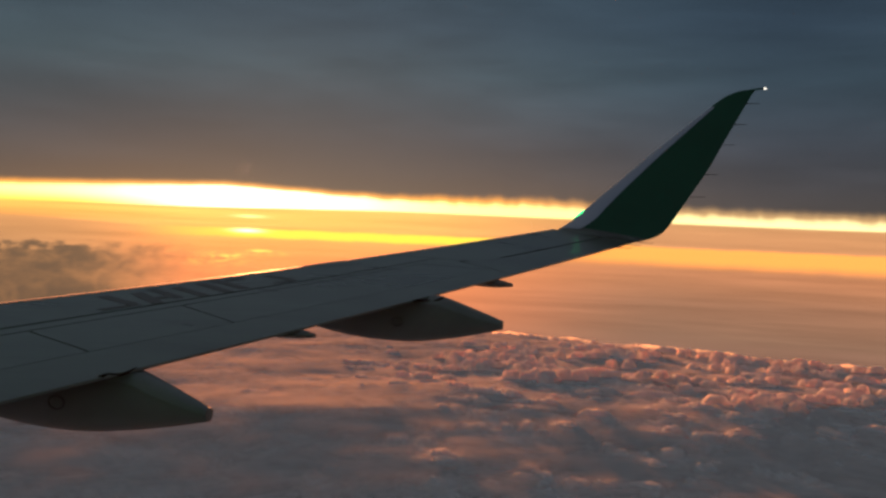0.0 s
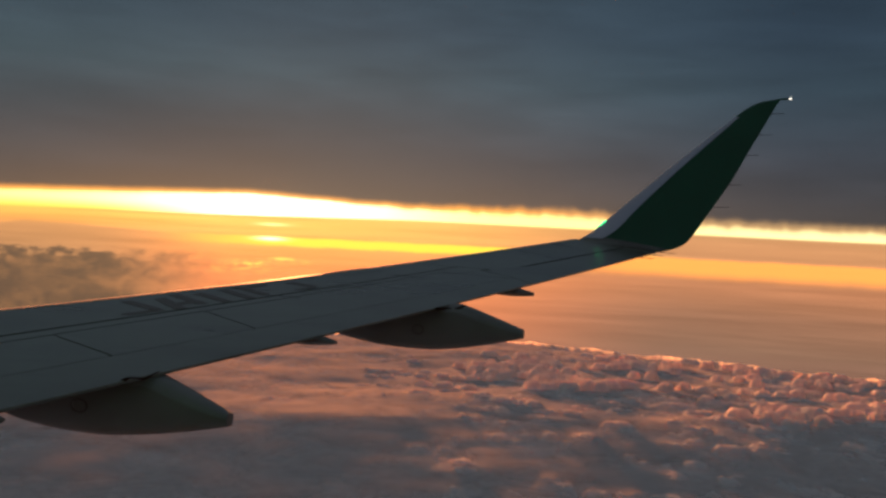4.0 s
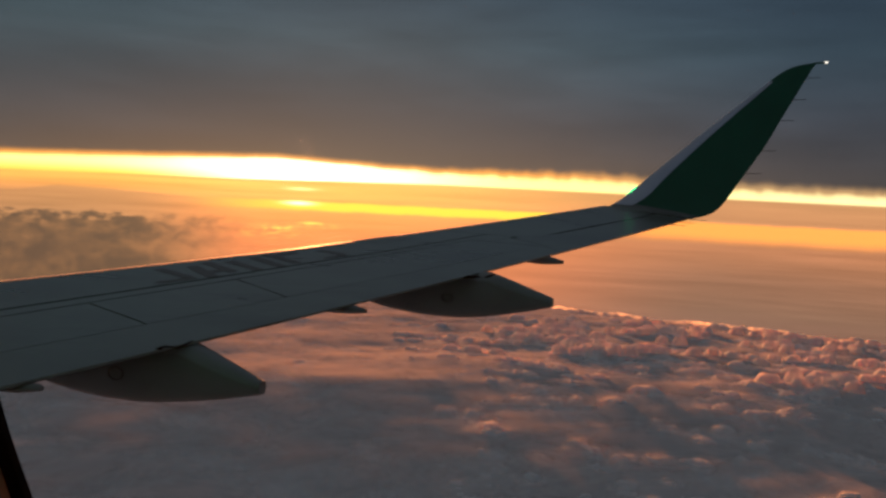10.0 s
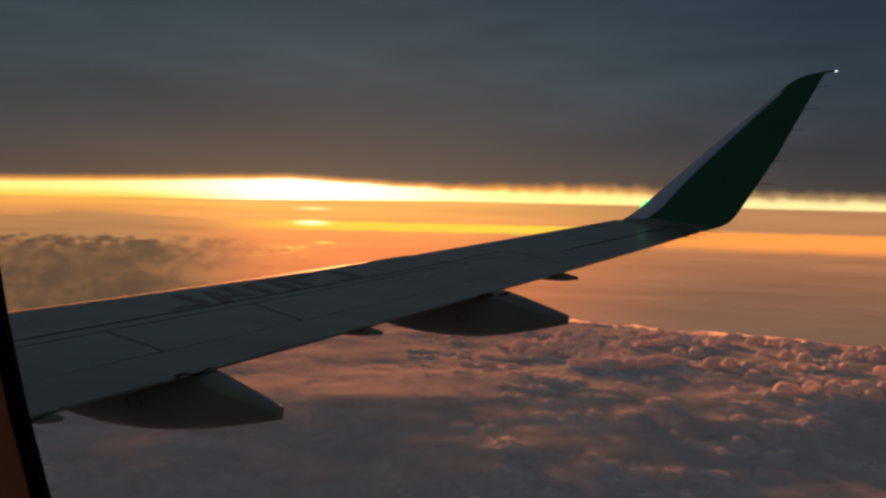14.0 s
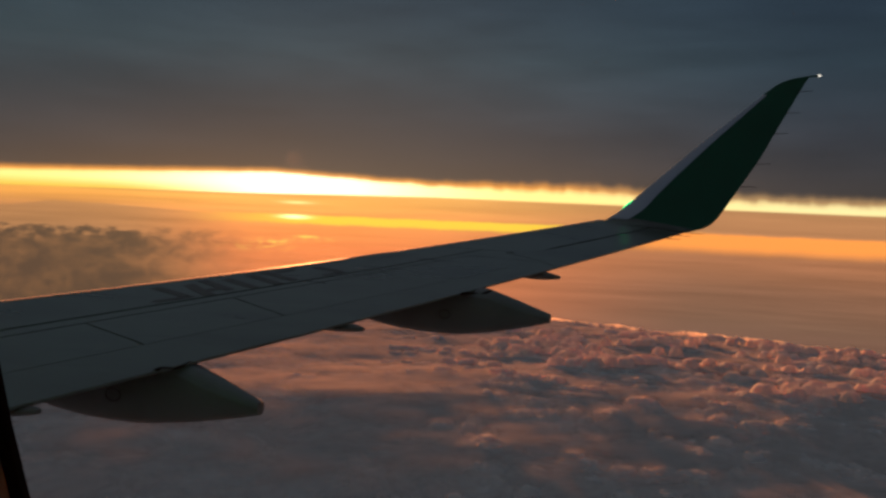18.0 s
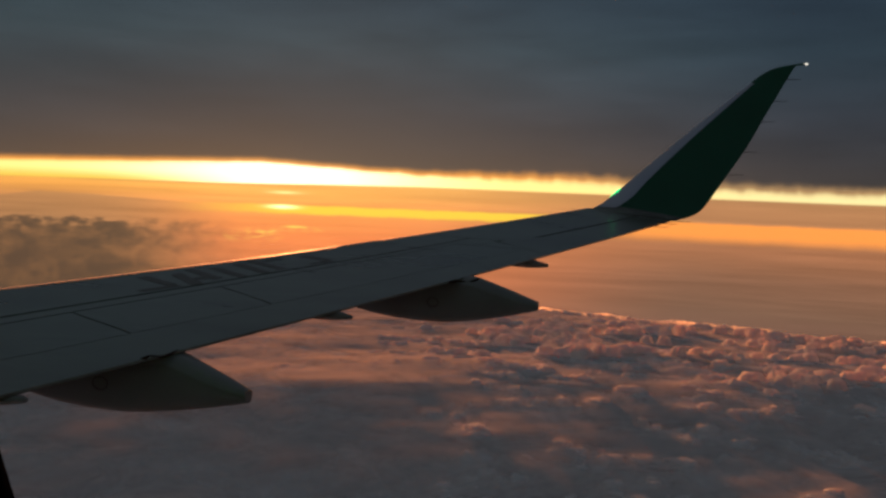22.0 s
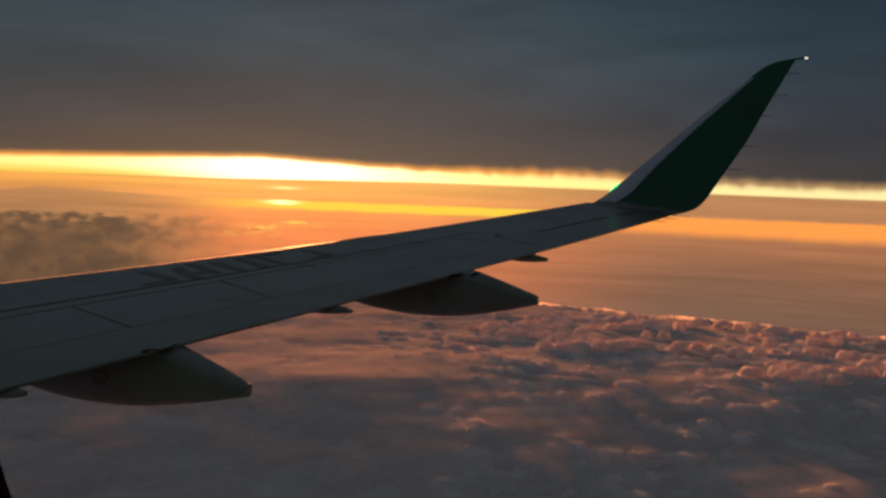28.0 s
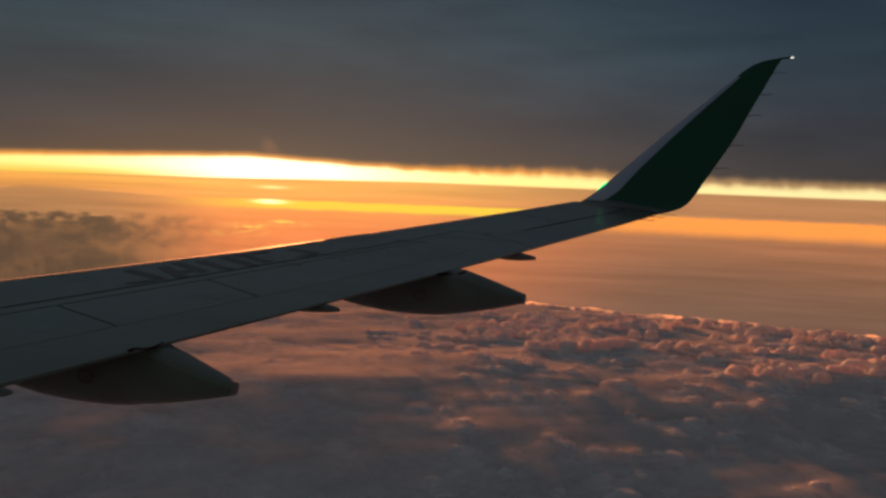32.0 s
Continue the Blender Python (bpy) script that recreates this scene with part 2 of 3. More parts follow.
# thin veil: a little of the clear sky comes through the cloud
through_cloud.inputs[0].default_value = 0.02
wt.links.new(back.outputs[0], through_cloud.inputs[1])
wt.links.new(clear.outputs[0], through_cloud.inputs[2])
wout = wt.nodes.new("ShaderNodeOutputWorld")
wt.links.new(through_cloud.outputs[0], wout.inputs[0])

sun = new("sun", bpy.data.lights.new("sun", "SUN"))
sun.data.energy, sun.data.angle, sun.data.color = 5.0, radians(1.2), (1.0, .305, .095)
sa, se = radians(SUN_AZ), radians(SUN_EL)
sun_way = Vector((math.sin(sa) * math.cos(se), math.cos(sa) * math.cos(se), math.sin(se)))
sun.matrix_world = look((0, 0, 30), Vector((0, 0, 30)) - sun_way)


# ---------------------------------------------------------------- materials
def material(name, colour, rough=0.5, metal=0.0, grain=0.1, scale=8.0, bump=0.05, stain=0.0, stain_scale=0.7, spec=0.5, stretch=(1, 1, 1), emit=None, power=0.0, coat=0.0, wave=0.0):
    mt = bpy.data.materials.new(name)
    mt.use_nodes = True
    tr = mt.node_tree
    b = tr.nodes["Principled BSDF"]
    k = Net(tr)
    tc = tr.nodes.new("ShaderNodeTexCoord")
    mp = tr.nodes.new("ShaderNodeMapping")
    mp.inputs["Scale"].default_value = stretch
    tr.links.new(tc.outputs["Object"], mp.inputs[0])
    g = k.noise(mp.outputs[0], scale, 6.0, 0.6)
    s = k.noise(mp.outputs[0], stain_scale, 5.0, 0.6, 0.4)
    c = k.mix(1.0, colour, k.ramp(g, 0, 1, [(.3, 1 - grain), (.7, 1 + grain)]), "MULTIPLY")
    c = k.mix(1.0, c, k.ramp(s, 0, 1, [(.35, 1 - stain), (.6, 1.0)]), "MULTIPLY")
    tr.links.new(c, b.inputs["Base Color"])
    tr.links.new(k.m("ADD", rough - 0.10, k.m("MULTIPLY", s, 0.20)), b.inputs["Roughness"])
    b.inputs["Metallic"].default_value = metal
    b.inputs["Specular IOR Level"].default_value = spec
    b.inputs["Coat Weight"].default_value = coat
    if wave:
        wv = tr.nodes.new("ShaderNodeBump")
        wv.inputs["Strength"].default_value = wave
        wv.inputs["Distance"].default_value = 0.01
        tr.links.new(s, wv.inputs["Height"])
        tr.links.new(wv.outputs[0], b.inputs["Normal"])
    if bump:
        bp = tr.nodes.new("ShaderNodeBump")
        bp.inputs["Strength"].default_value = bump
        bp.inputs["Distance"].default_value = 0.01
        tr.links.new(g, bp.inputs["Height"])
        if wave:
            tr.links.new(wv.outputs[0], bp.inputs["Normal"])
        tr.links.new(bp.outputs[0], b.inputs["Normal"])
    if emit:
        b.inputs["Emission Color"].default_value = (*emit, 1)
        b.inputs["Emission Strength"].default_value = power
    return mt


M_SKIN = material("grey_wing_paint", (.156, .195, .178), .29, 0, .13, 24, .02, .58, 1.5, stretch=(.30, 1, 1), wave=.25)
M_FLAP = material("grey_flap_paint", (.148, .184, .170), .31, 0, .13, 24, .02, .52, 1.7, stretch=(.30, 1, 1), wave=.25)
# unseen underside, kept dark so less red bounce light reaches the fairings
M_UNDER = material("dark_grey_low_bounce_underside", (.10, .105, .11), .5, 0, .05, 30, .02, .25, 1.0)
M_CORE = material("dark_sealant", (.07, .073, .076), .7, 0, .15, 40, .1)
M_LEAD = material("bare_metal_edge", (.66, .63, .58), .70, 0, .05, 20, .02, .1, 1.0, spec=.5)
M_METAL = material("brushed_metal_edge", (.44, .49, .57), .34, .85, .05, 20, .02, .1, 1.0)
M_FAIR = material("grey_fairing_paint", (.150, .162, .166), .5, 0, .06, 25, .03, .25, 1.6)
M_FAIRTOP = material("fairing_cap_lit_tone", (.175, .205, .212), .42, 0, .06, 25, .03, .2, 1.6)
M_GREEN = material("green_winglet_paint", (.003, .108, .066), .42, 0, .05, 20, .01, .12, 1.0, spec=.2)
M_INK = material("dark_grey_lettering", (.118, .118, .116), .55, 0, .12, 30, .02)
M_WICK = material("black_wick", (.03, .03, .03), .6)
M_RUBBER = material("black_rubber_seal", (.008, .008, .008), .8, 0, .2, 60, .1, spec=.04)
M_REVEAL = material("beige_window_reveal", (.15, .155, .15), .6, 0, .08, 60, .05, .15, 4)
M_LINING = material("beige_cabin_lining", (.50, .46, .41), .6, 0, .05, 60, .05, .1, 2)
M_CARPET = material("dark_blue_carpet", (.03, .035, .05), .95, 0, .3, 120, .3)
M_HULL = material("green_fuselage_paint", (.0045, .075, .032), .7, 0, .03, 20, .01, .1, 1, spec=.08)
M_NAV = material("green_lamp_glass", (.0, .4, .15), .2, emit=(.02, 1.0, .28), power=.7)
M_STROBE = material("white_lamp_glass", (.8, .8, .75), .2, emit=(1.0, .92, .78), power=.4)


def glass(name):
    """Clear acrylic with an added scatter layer for a faint sun-glare veil."""
    mt = bpy.data.materials.new(name)
    mt.use_nodes = True
    tr = mt.node_tree
    k = Net(tr)
    tr.nodes.remove(tr.nodes["Principled BSDF"])
    a = tr.nodes.new("ShaderNodeBsdfTransparent")
    a.inputs[0].default_value = (.985, .985, .98, 1)
    g = tr.nodes.new("ShaderNodeBsdfGlossy")
    g.inputs["Roughness"].default_value = .02
    f = tr.nodes.new("ShaderNodeFresnel")
    f.inputs[0].default_value = 1.15
    x = tr.nodes.new("ShaderNodeMixShader")
    tr.links.new(f.outputs[0], x.inputs[0])
    tr.links.new(a.outputs[0], x.inputs[1])
    tr.links.new(g.outputs[0], x.inputs[2])
    glare_layer = tr.nodes.new("ShaderNodeBsdfTranslucent")
    glare_layer.inputs[0].default_value = (.9, .9, .88, 1)
    tc = tr.nodes.new("ShaderNodeTexCoord")
    glare_noise = k.noise(tc.outputs["Object"], 14.0, 4.0, .55, .5)
    y = tr.nodes.new("ShaderNodeMixShader")
    tr.links.new(k.m("MULTIPLY", glare_noise, GLARE_SHARE), y.inputs[0])
    tr.links.new(x.outputs[0], y.inputs[1])
    tr.links.new(glare_layer.outputs[0], y.inputs[2])
    tr.links.new(y.outputs[0], tr.nodes["Material Output"].inputs[0])
    return mt


# share of the added glare veil, kept almost at nothing
GLARE_SHARE = .0004
M_PANE = glass("clear_pane")


def cloud_material():
    mt = bpy.data.materials.new("cloud_top")
    mt.use_nodes = True
    tr = mt.node_tree
    k = Net(tr)
    tr.nodes.remove(tr.nodes["Principled BSDF"])
    tc = tr.nodes.new("ShaderNodeTexCoord")
    g = k.noise(tc.outputs["Object"], .035, 6.0, .6)
    big = k.noise(tc.outputs["Object"], .004, 4.0, .6, .4)
    c = k.mix(big, (.72, .70, .69), (.86, .84, .83))
    bp = tr.nodes.new("ShaderNodeBump")
    bp.inputs["Strength"].default_value = .14
    bp.inputs["Distance"].default_value = 5.0
    tr.links.new(g, bp.inputs["Height"])
    s = tr.nodes.new("ShaderNodeSubsurfaceScattering")
    s.falloff = "BURLEY"
    s.inputs["Radius"].default_value = (1.25, .68, .5)
    s.inputs["Scale"].default_value = 66.0
    tr.links.new(c, s.inputs[0])
    tr.links.new(bp.outputs[0], s.inputs["Normal"])
    d = tr.nodes.new("ShaderNodeBsdfDiffuse")
    tr.links.new(c, d.inputs[0])
    tr.links.new(bp.outputs[0], d.inputs["Normal"])
    x = tr.nodes.new("ShaderNodeMixShader")
    x.inputs[0].default_value = .60
    tr.links.new(d.outputs[0], x.inputs[1])
    tr.links.new(s.outputs[0], x.inputs[2])
    # thin heads let the sun glow through
    tl = tr.nodes.new("ShaderNodeBsdfTranslucent")
    tr.links.new(c, tl.inputs[0])
    w = tr.nodes.new("ShaderNodeMixShader")
    w.inputs[0].default_value = .14
    tr.links.new(x.outputs[0], w.inputs[1])
    tr.links.new(tl.outputs[0], w.inputs[2])
    tr.links.new(w.outputs[0], tr.nodes["Material Output"].inputs[0])
    return mt


M_CLOUD = cloud_material()


def mist_material(name, dense, onward, size):
    """Thin cloud: most light goes straight through, the rest is scattered both ways."""
    mt = bpy.data.materials.new(name)
    mt.use_nodes = True
    tr = mt.node_tree
    k = Net(tr)
    tr.nodes.remove(tr.nodes["Principled BSDF"])
    tc = tr.nodes.new("ShaderNodeTexCoord")
    wide = k.noise(tc.outputs["Object"], size, 5.0, .6, .5)
    d, tl, clear_air = (tr.nodes.new("ShaderNodeBsdf" + kind) for kind in ("Diffuse", "Translucent", "Transparent"))
    for b in (d, tl):
        b.inputs[0].default_value = (.87, .845, .83, 1)
    both, thin = tr.nodes.new("ShaderNodeMixShader"), tr.nodes.new("ShaderNodeMixShader")
    both.inputs[0].default_value = onward
    tr.links.new(d.outputs[0], both.inputs[1])
    tr.links.new(tl.outputs[0], both.inputs[2])
    tr.links.new(k.m("MULTIPLY", k.step(wide, .28, .68), dense), thin.inputs[0])
    tr.links.new(clear_air.outputs[0], thin.inputs[1])
    tr.links.new(both.outputs[0], thin.inputs[2])
    tr.links.new(thin.outputs[0], tr.nodes["Material Output"].inputs[0])
    return mt


M_MIST = mist_material("cloud_mist", .60, .35, .006)
M_CREST = mist_material("cloud_crest", .85, .75, .009)


# ---------------------------------------------------------------- mesh helpers
def part(name, bm, mat, parent=None, label="", smooth=True):
    me = bpy.data.meshes.new(name)
    bmesh.ops.recalc_face_normals(bm, faces=bm.faces)
    bm.to_mesh(me)
    bm.free()
    if smooth:
        me.shade_smooth()
        me.set_sharp_from_angle(angle=radians(40))
    me.materials.append(mat)
    ob = new(name, me)
    if parent:
        ob.parent = parent
    if label:
        tagged(ob, label)
    return ob


def loft(rings, closed=True, caps=True):
    bm = bmesh.new()
    vs = [[bm.verts.new(p) for p in r] for r in rings]
    for a, b in zip(vs, vs[1:]):
        m = len(a)
        for i in range(m if closed else m - 1):
            j = (i + 1) % m
            bm.faces.new((a[i], a[j], b[j], b[i]))
    if caps and closed:
        bm.faces.new(vs[0])
        bm.faces.new(vs[-1][::-1])
    return bm


def tube(points, radii, sides=8):
    rings = []
    for i, p in enumerate(points):
        p = Vector(p)
        d = (Vector(points[min(i + 1, len(points) - 1)]) - Vector(points[max(i - 1, 0)])).normalized()
        q = d.to_track_quat("Z", "Y")
        r = radii[i] if isinstance(radii, (list, tuple)) else radii
        rings.append([p + q @ Vector((r * math.cos(2 * math.pi * k / sides), r * math.sin(2 * math.pi * k / sides), 0)) for k in range(sides)])
    return loft(rings)


# ---------------------------------------------------------------- cloud deck
def cloud_deck():
    """A broken deck of rounded heads far below, on a grid of rings round the aircraft."""
    H = 450.0
    EDGE_AZ, EDGE_EL = [-60, -23, -10, -4, 0, 4, 9, 17, 30], [5.8, 5.85, 6.1, 6.45, 6.65, 6.82, 7.05, 7.4, 7.6]
    rng = np.random.default_rng(5)
    rad = np.concatenate([H / np.tan(np.radians(np.arange(86, 34, -2.0))), np.arange(690, 990, 7.0), np.arange(990, 4630, 6.0)])
    ang = np.radians(np.concatenate([np.arange(-46, 17, .075), np.arange(17, 314, 3.0)]))
    R, A = np.meshgrid(rad, ang, indexing="ij")
    X, Y = R * np.sin(A), R * np.cos(A)
    deg = np.degrees(A)
    fine = int(np.sum(np.degrees(ang) < 17))

    def field(size, seed):
        """Smooth noise over the plan."""
        g = np.random.default_rng(seed)
        out = np.zeros_like(X)
        for _ in range(14):
            th, ph, s = g.uniform(0, 2 * math.pi), g.uniform(0, 2 * math.pi), size * g.uniform(.6, 1.6)
            out += np.sin((X * math.cos(th) + Y * math.sin(th)) * 2 * math.pi / s + ph)
        return out / 3.7

    along = X * math.sin(radians(SUN_AZ)) + Y * math.cos(radians(SUN_AZ))
    near = np.clip((2500 - R) / 700, 0, 1)
    # smooth grey veil near the aircraft on the forward side
    veil = np.clip((-12 - deg) / 12, 0, 1) * np.clip((2700 - R) / 700, 0, 1)
    forward = np.clip((-9 - deg) / 11, 0, 1)
    live = field(1100, 3) + .7 * field(420, 4)
    # a long low swell: the deck sinks gently towards the aircraft and towards the sun
    Z = 2.5 * field(1100, 1) + (2.2 + 1.3 * near) * (1 - .7 * veil) * field(520, 6) + .9 * (1 - veil) * field(210, 2)
    Z -= (np.clip(along, 2050, None) - 3300) * .024 + np.clip(2050 - along, 0, 6000) * (.047 + .030 * veil)
    edge = H / np.tan(np.radians(np.interp(deg, EDGE_AZ, EDGE_EL)))
    BASE = Z.copy()

    def window(r0, a0, size):
        i0, i1 = np.searchsorted(rad, r0 - size), np.searchsorted(rad, r0 + size)
        j0, j1 = np.searchsorted(ang[:fine], a0 - size / r0), np.searchsorted(ang[:fine], a0 + size / r0)
        return (np.s_[i0:i1, j0:j1], (i0 + i1) // 2, (j0 + j1) // 2) if i1 - i0 > 2 and j1 - j0 > 2 and i1 < len(rad) else None

    def head(r0, a0, size, height, blend=2.6):
        """A rounded head that grows out of the deck and melts into its neighbours."""
        w = window(r0, a0, size * 1.4)
        if w is None:
            return
        sl, ic, jc = w
        d2 = ((X[sl] - r0 * math.sin(a0)) ** 2 + (Y[sl] - r0 * math.cos(a0)) ** 2) / size ** 2
        h = BASE[ic, jc] + height * (1 - d2 ** 1.7)
        Z[sl] = np.maximum(Z[sl], h) + blend * np.log1p(np.exp(-np.abs(Z[sl] - h) / blend)) * np.exp(-np.clip(d2 - .8, 0, 9) * 4)

    def knob(r0, a0, size, height):
        w = window(r0, a0, size)
        if w is None:
            return
        sl, ic, jc = w
        d2 = ((X[sl] - r0 * math.sin(a0)) ** 2 + (Y[sl] - r0 * math.cos(a0)) ** 2) / size ** 2
        Z[sl] += height * np.clip(1 - d2, 0, 1) ** 2

    def at(table, r0, a0):
        return table[min(np.searchsorted(rad, r0), len(rad) - 1), min(np.searchsorted(ang[:fine], a0), fine - 1)]

    def edge_r(a):
        return H / math.tan(math.radians(np.interp(math.degrees(a), EDGE_AZ, EDGE_EL)))

    spots = []
    # the far field: heads packed side by side, a few of them tall
    for _ in range(1700):
        r0, a0 = math.sqrt(rng.uniform(2000 ** 2, 4250 ** 2)), math.radians(rng.uniform(-46, 17))
        if r0 > edge_r(a0) - 60 or rng.uniform() < .8 * at(veil, r0, a0) + .45 * at(near, r0, a0) + .55 * at(forward, r0, a0):
            continue
        k = np.clip(.62 + .30 * at(live, r0, a0), .25, 1.35)
        far = np.clip((r0 - edge_r(a0) + 520) / 420, 0, 1)
        s = rng.uniform(22, 50) * (1 - .25 * far)
        h = s * rng.uniform(.22, .52) * k * (1 - .65 * far) * (1 - .8 * at(forward, r0, a0))
        spots.append((r0, a0, s, h))
        for _ in range(rng.integers(0, 3)):
            spots.append((r0 + rng.normal(0, s * .5), a0 + rng.normal(0, s * 1.1) / r0, s * rng.uniform(.45, .8), h * rng.uniform(.55, 1.0)))
    # loose rows of tall heads that catch the sun
    for _ in range(66):
        r0, a0 = rng.uniform(2350, 3650), math.radians(rng.uniform(-19, 17))
        s, k = rng.uniform(26, 40), 1 - .8 * at(forward, r0, a0)
        for q in range(rng.integers(1, 5)):
            spots.append((r0 + rng.normal(0, 26), a0 + (q - 1.5) * s * rng.uniform(1.2, 2.0) / r0, s * rng.uniform(.7, 1.15), k * rng.uniform(26, 42)))
    # scattered heads over the near part
    for _ in range(300):
        r0, a0 = math.sqrt(rng.uniform(800 ** 2, 2450 ** 2)), math.radians(rng.uniform(-44, 17))
        k = 1 - at(veil, r0, a0)
        if k < .35:
            continue
        s = rng.uniform(16, 36)
        for q in range(rng.integers(1, 4)):
            spots.append((r0 + rng.normal(0, s * .5), a0 + rng.normal(0, s * 1.2) / r0, s * rng.uniform(.55, 1.1), s * rng.uniform(.32, .58) * k))
    # the lip
    for _ in range(230):
        a0 = math.radians(rng.uniform(-30, 17))
        spots.append((edge_r(a0) - rng.uniform(-8, 28), a0, rng.uniform(12, 20), rng.uniform(5, 11)))
    for spot in spots:
        head(*spot)
    # small knobs that break the heads' outlines
    for r0, a0, s, h in spots:
        for _ in range(6):
            w, th, off = s * rng.uniform(.25, .5), rng.uniform(0, 2 * math.pi), s * rng.uniform(.45, .9)
            knob(r0 + off * math.cos(th), a0 + off * math.sin(th) / r0, max(w, 9), min(w, h) * rng.uniform(.14, .34))
    lump = Z - BASE
    Z = BASE + np.where(lump > 0, 60 * np.tanh(lump / 60), lump)
    Z += (.45 * field(46, 8) + .25 * field(27, 9)) * (1 - .8 * veil)
    Z -= 5 * np.exp(-((R - edge + 95) / 45) ** 2)
    Z = np.where(R > edge, Z - np.minimum(R - edge, 240) * .09 - np.clip(R - edge - 240, 0, None) * .8, Z)
    Z -= H
    n_r, n_a = R.shape
    verts = np.stack([X, Y, Z], -1).reshape(-1, 3)
    i, j = np.meshgrid(np.arange(n_r - 1), np.arange(n_a), indexing="ij")
    jn = (j + 1) % n_a
    quads = np.stack([i * n_a + j, i * n_a + jn, (i + 1) * n_a + jn, (i + 1) * n_a + j], -1).reshape(-1, 4)
    me = bpy.data.meshes.new("cloud_deck")
    me.vertices.add(len(verts))
    me.vertices.foreach_set("co", verts.astype(np.float32).ravel())
    me.loops.add(quads.size)
    me.loops.foreach_set("vertex_index", quads.astype(np.int32).ravel())
    me.polygons.add(len(quads))
    me.polygons.foreach_set("loop_start", np.arange(0, quads.size, 4, dtype=np.int32))
    me.update(calc_edges=True)
    me.validate()
    me.shade_smooth()
    me.materials.append(M_CLOUD)
    ob = new("cloud_deck", me)
    tagged(ob, "billowing grey stratocumulus cloud deck with pink sunlit tops", "cloud", kind="stuff")
    # thin mist between the heads, in sheets that the taller heads stand out of
    rows, cols = np.arange(0, n_r, 4), np.arange(0, n_a, 6)
    inside = R[np.ix_(rows, cols)] < edge[np.ix_(rows, cols)] - 40
    for level, rise in enumerate((4.0, 8.0, 12.0)):
        M = (BASE + rise * (1 + .25 * live + .35 * near) + .8 * field(160, 20 + level) - H)[np.ix_(rows, cols)]
        bm = bmesh.new()
        vs = {}
        for a in range(len(rows) - 1):
            for b in range(len(cols)):
                c = (b + 1) % len(cols)
                ring = ((a, b), (a, c), (a + 1, c), (a + 1, b))
                if not all(inside[q] for q in ring):
                    continue
                for q in ring:
                    if q not in vs:
                        vs[q] = bm.verts.new((X[rows[q[0]], cols[q[1]]], Y[rows[q[0]], cols[q[1]]], M[q]))
                bm.faces.new([vs[q] for q in ring])
        tagged(part("cloud_mist", bm, M_MIST), "thin grey mist lying between the cloud heads", "cloud", kind="stuff")
    # thin frayed crests that stand up along the far edge and glow with the sun behind them
    for level, (back, tall) in enumerate(((-44.0, 12.0), (-26.0, 16.0), (-8.0, 18.0))):
        az = np.arange(-30, 17, .06)
        wave = np.zeros_like(az)
        for octave in range(5):
            ph = rng.uniform(0, 2 * math.pi, 3)
            for q in range(3):
                wave += np.sin(az * (1.3 * 2 ** octave) * (1 + .23 * q) + ph[q]) * .62 ** octave / 3
        rise = tall * np.clip(.72 + .34 * wave, .2, 1.5)
        rings = []
        for k in range(6):
            u = k / 5
            ring = []
            for a, h in zip(az, rise):
                r = edge_r(math.radians(a)) + back + 9 * u * u
                foot = BASE[np.searchsorted(rad, r), np.searchsorted(ang[:fine], math.radians(a)) - 1] - H
                ring.append((r * math.sin(math.radians(a)), r * math.cos(math.radians(a)), foot - 3 + (h + 3) * math.sin(u * math.pi / 2)))
            rings.append(ring)
        tagged(part("cloud_crest", loft(rings, False, False), M_CREST), "thin glowing crest along the cloud deck's far edge", "cloud", kind="stuff")


cloud_deck()


# ---------------------------------------------------------------- wing
TIP = 10.9


def crest(y):
    return Vector((-1.345 + (y - TIP) * .4986, y, .00289 * y * y + .06489 * y - 1.0004 - .028 * min(1.0, max(0.0, (TIP - y) / 4.0))))


def trail(y):
    x = -.4706 + (y - TIP) * .2773
    if y < 2.7:
        x = -.4706 + (2.7 - TIP) * .2773 - (2.7 - y) * .02
    return Vector((x, y, .00125 * y * y + .0769 * y - 1.0443))


def chord(y):
    return (trail(y).x - crest(y).x) / .85


NOSE = [(0, -.050), (.012, -.030), (.03, -.018), (.06, -.008), (.10, -.002), (.15, 0.0)]


def upper(u, y, off=0.0):
    """A point of the upper skin at chord part u and span y, off metres over it."""
    a, b, c = crest(y), trail(y), chord(y)
    s = (u - .15) / .85
    p = a + (b - a) * s
    if u >= .15:
        p.z += .010 * (u - .15) * (1 - u) / .85 * c
    else:
        p.z += np.interp(u, [q[0] for q in NOSE], [q[1] for q in NOSE]) * c
    p.z += off
    return p


def lower(u, y, off=0.0):
    a, b, c = crest(y), trail(y), chord(y)
    p = a + (b - a) * ((u - .15) / .85)
    p.z += np.interp(u, [0, .012, .04, .12, .3, .5, .7, .85, .95, 1], [-.052, -.066, -.08, -.098, -.108, -.095, -.06, -.027, -.012, -.006]) * c
    p.z += off
    return p


wing = new("wing")
tagged(wing, "pale grey aircraft wing with green upturned winglet", "wing")
ROOT = -.26
SPAN = list(np.linspace(ROOT, TIP, 32))


def core():
    us = [0, .012, .03, .06, .1, .15, .25, .4, .55, .7, .85, .97]
    rings = [[upper(u, y, -.012) for u in us] + [lower(u, y, .012) for u in reversed(us[1:])] for y in SPAN]
    return part("wing_box", loft(rings), M_CORE, wing, "dark sealant showing in the panel gaps")


core()


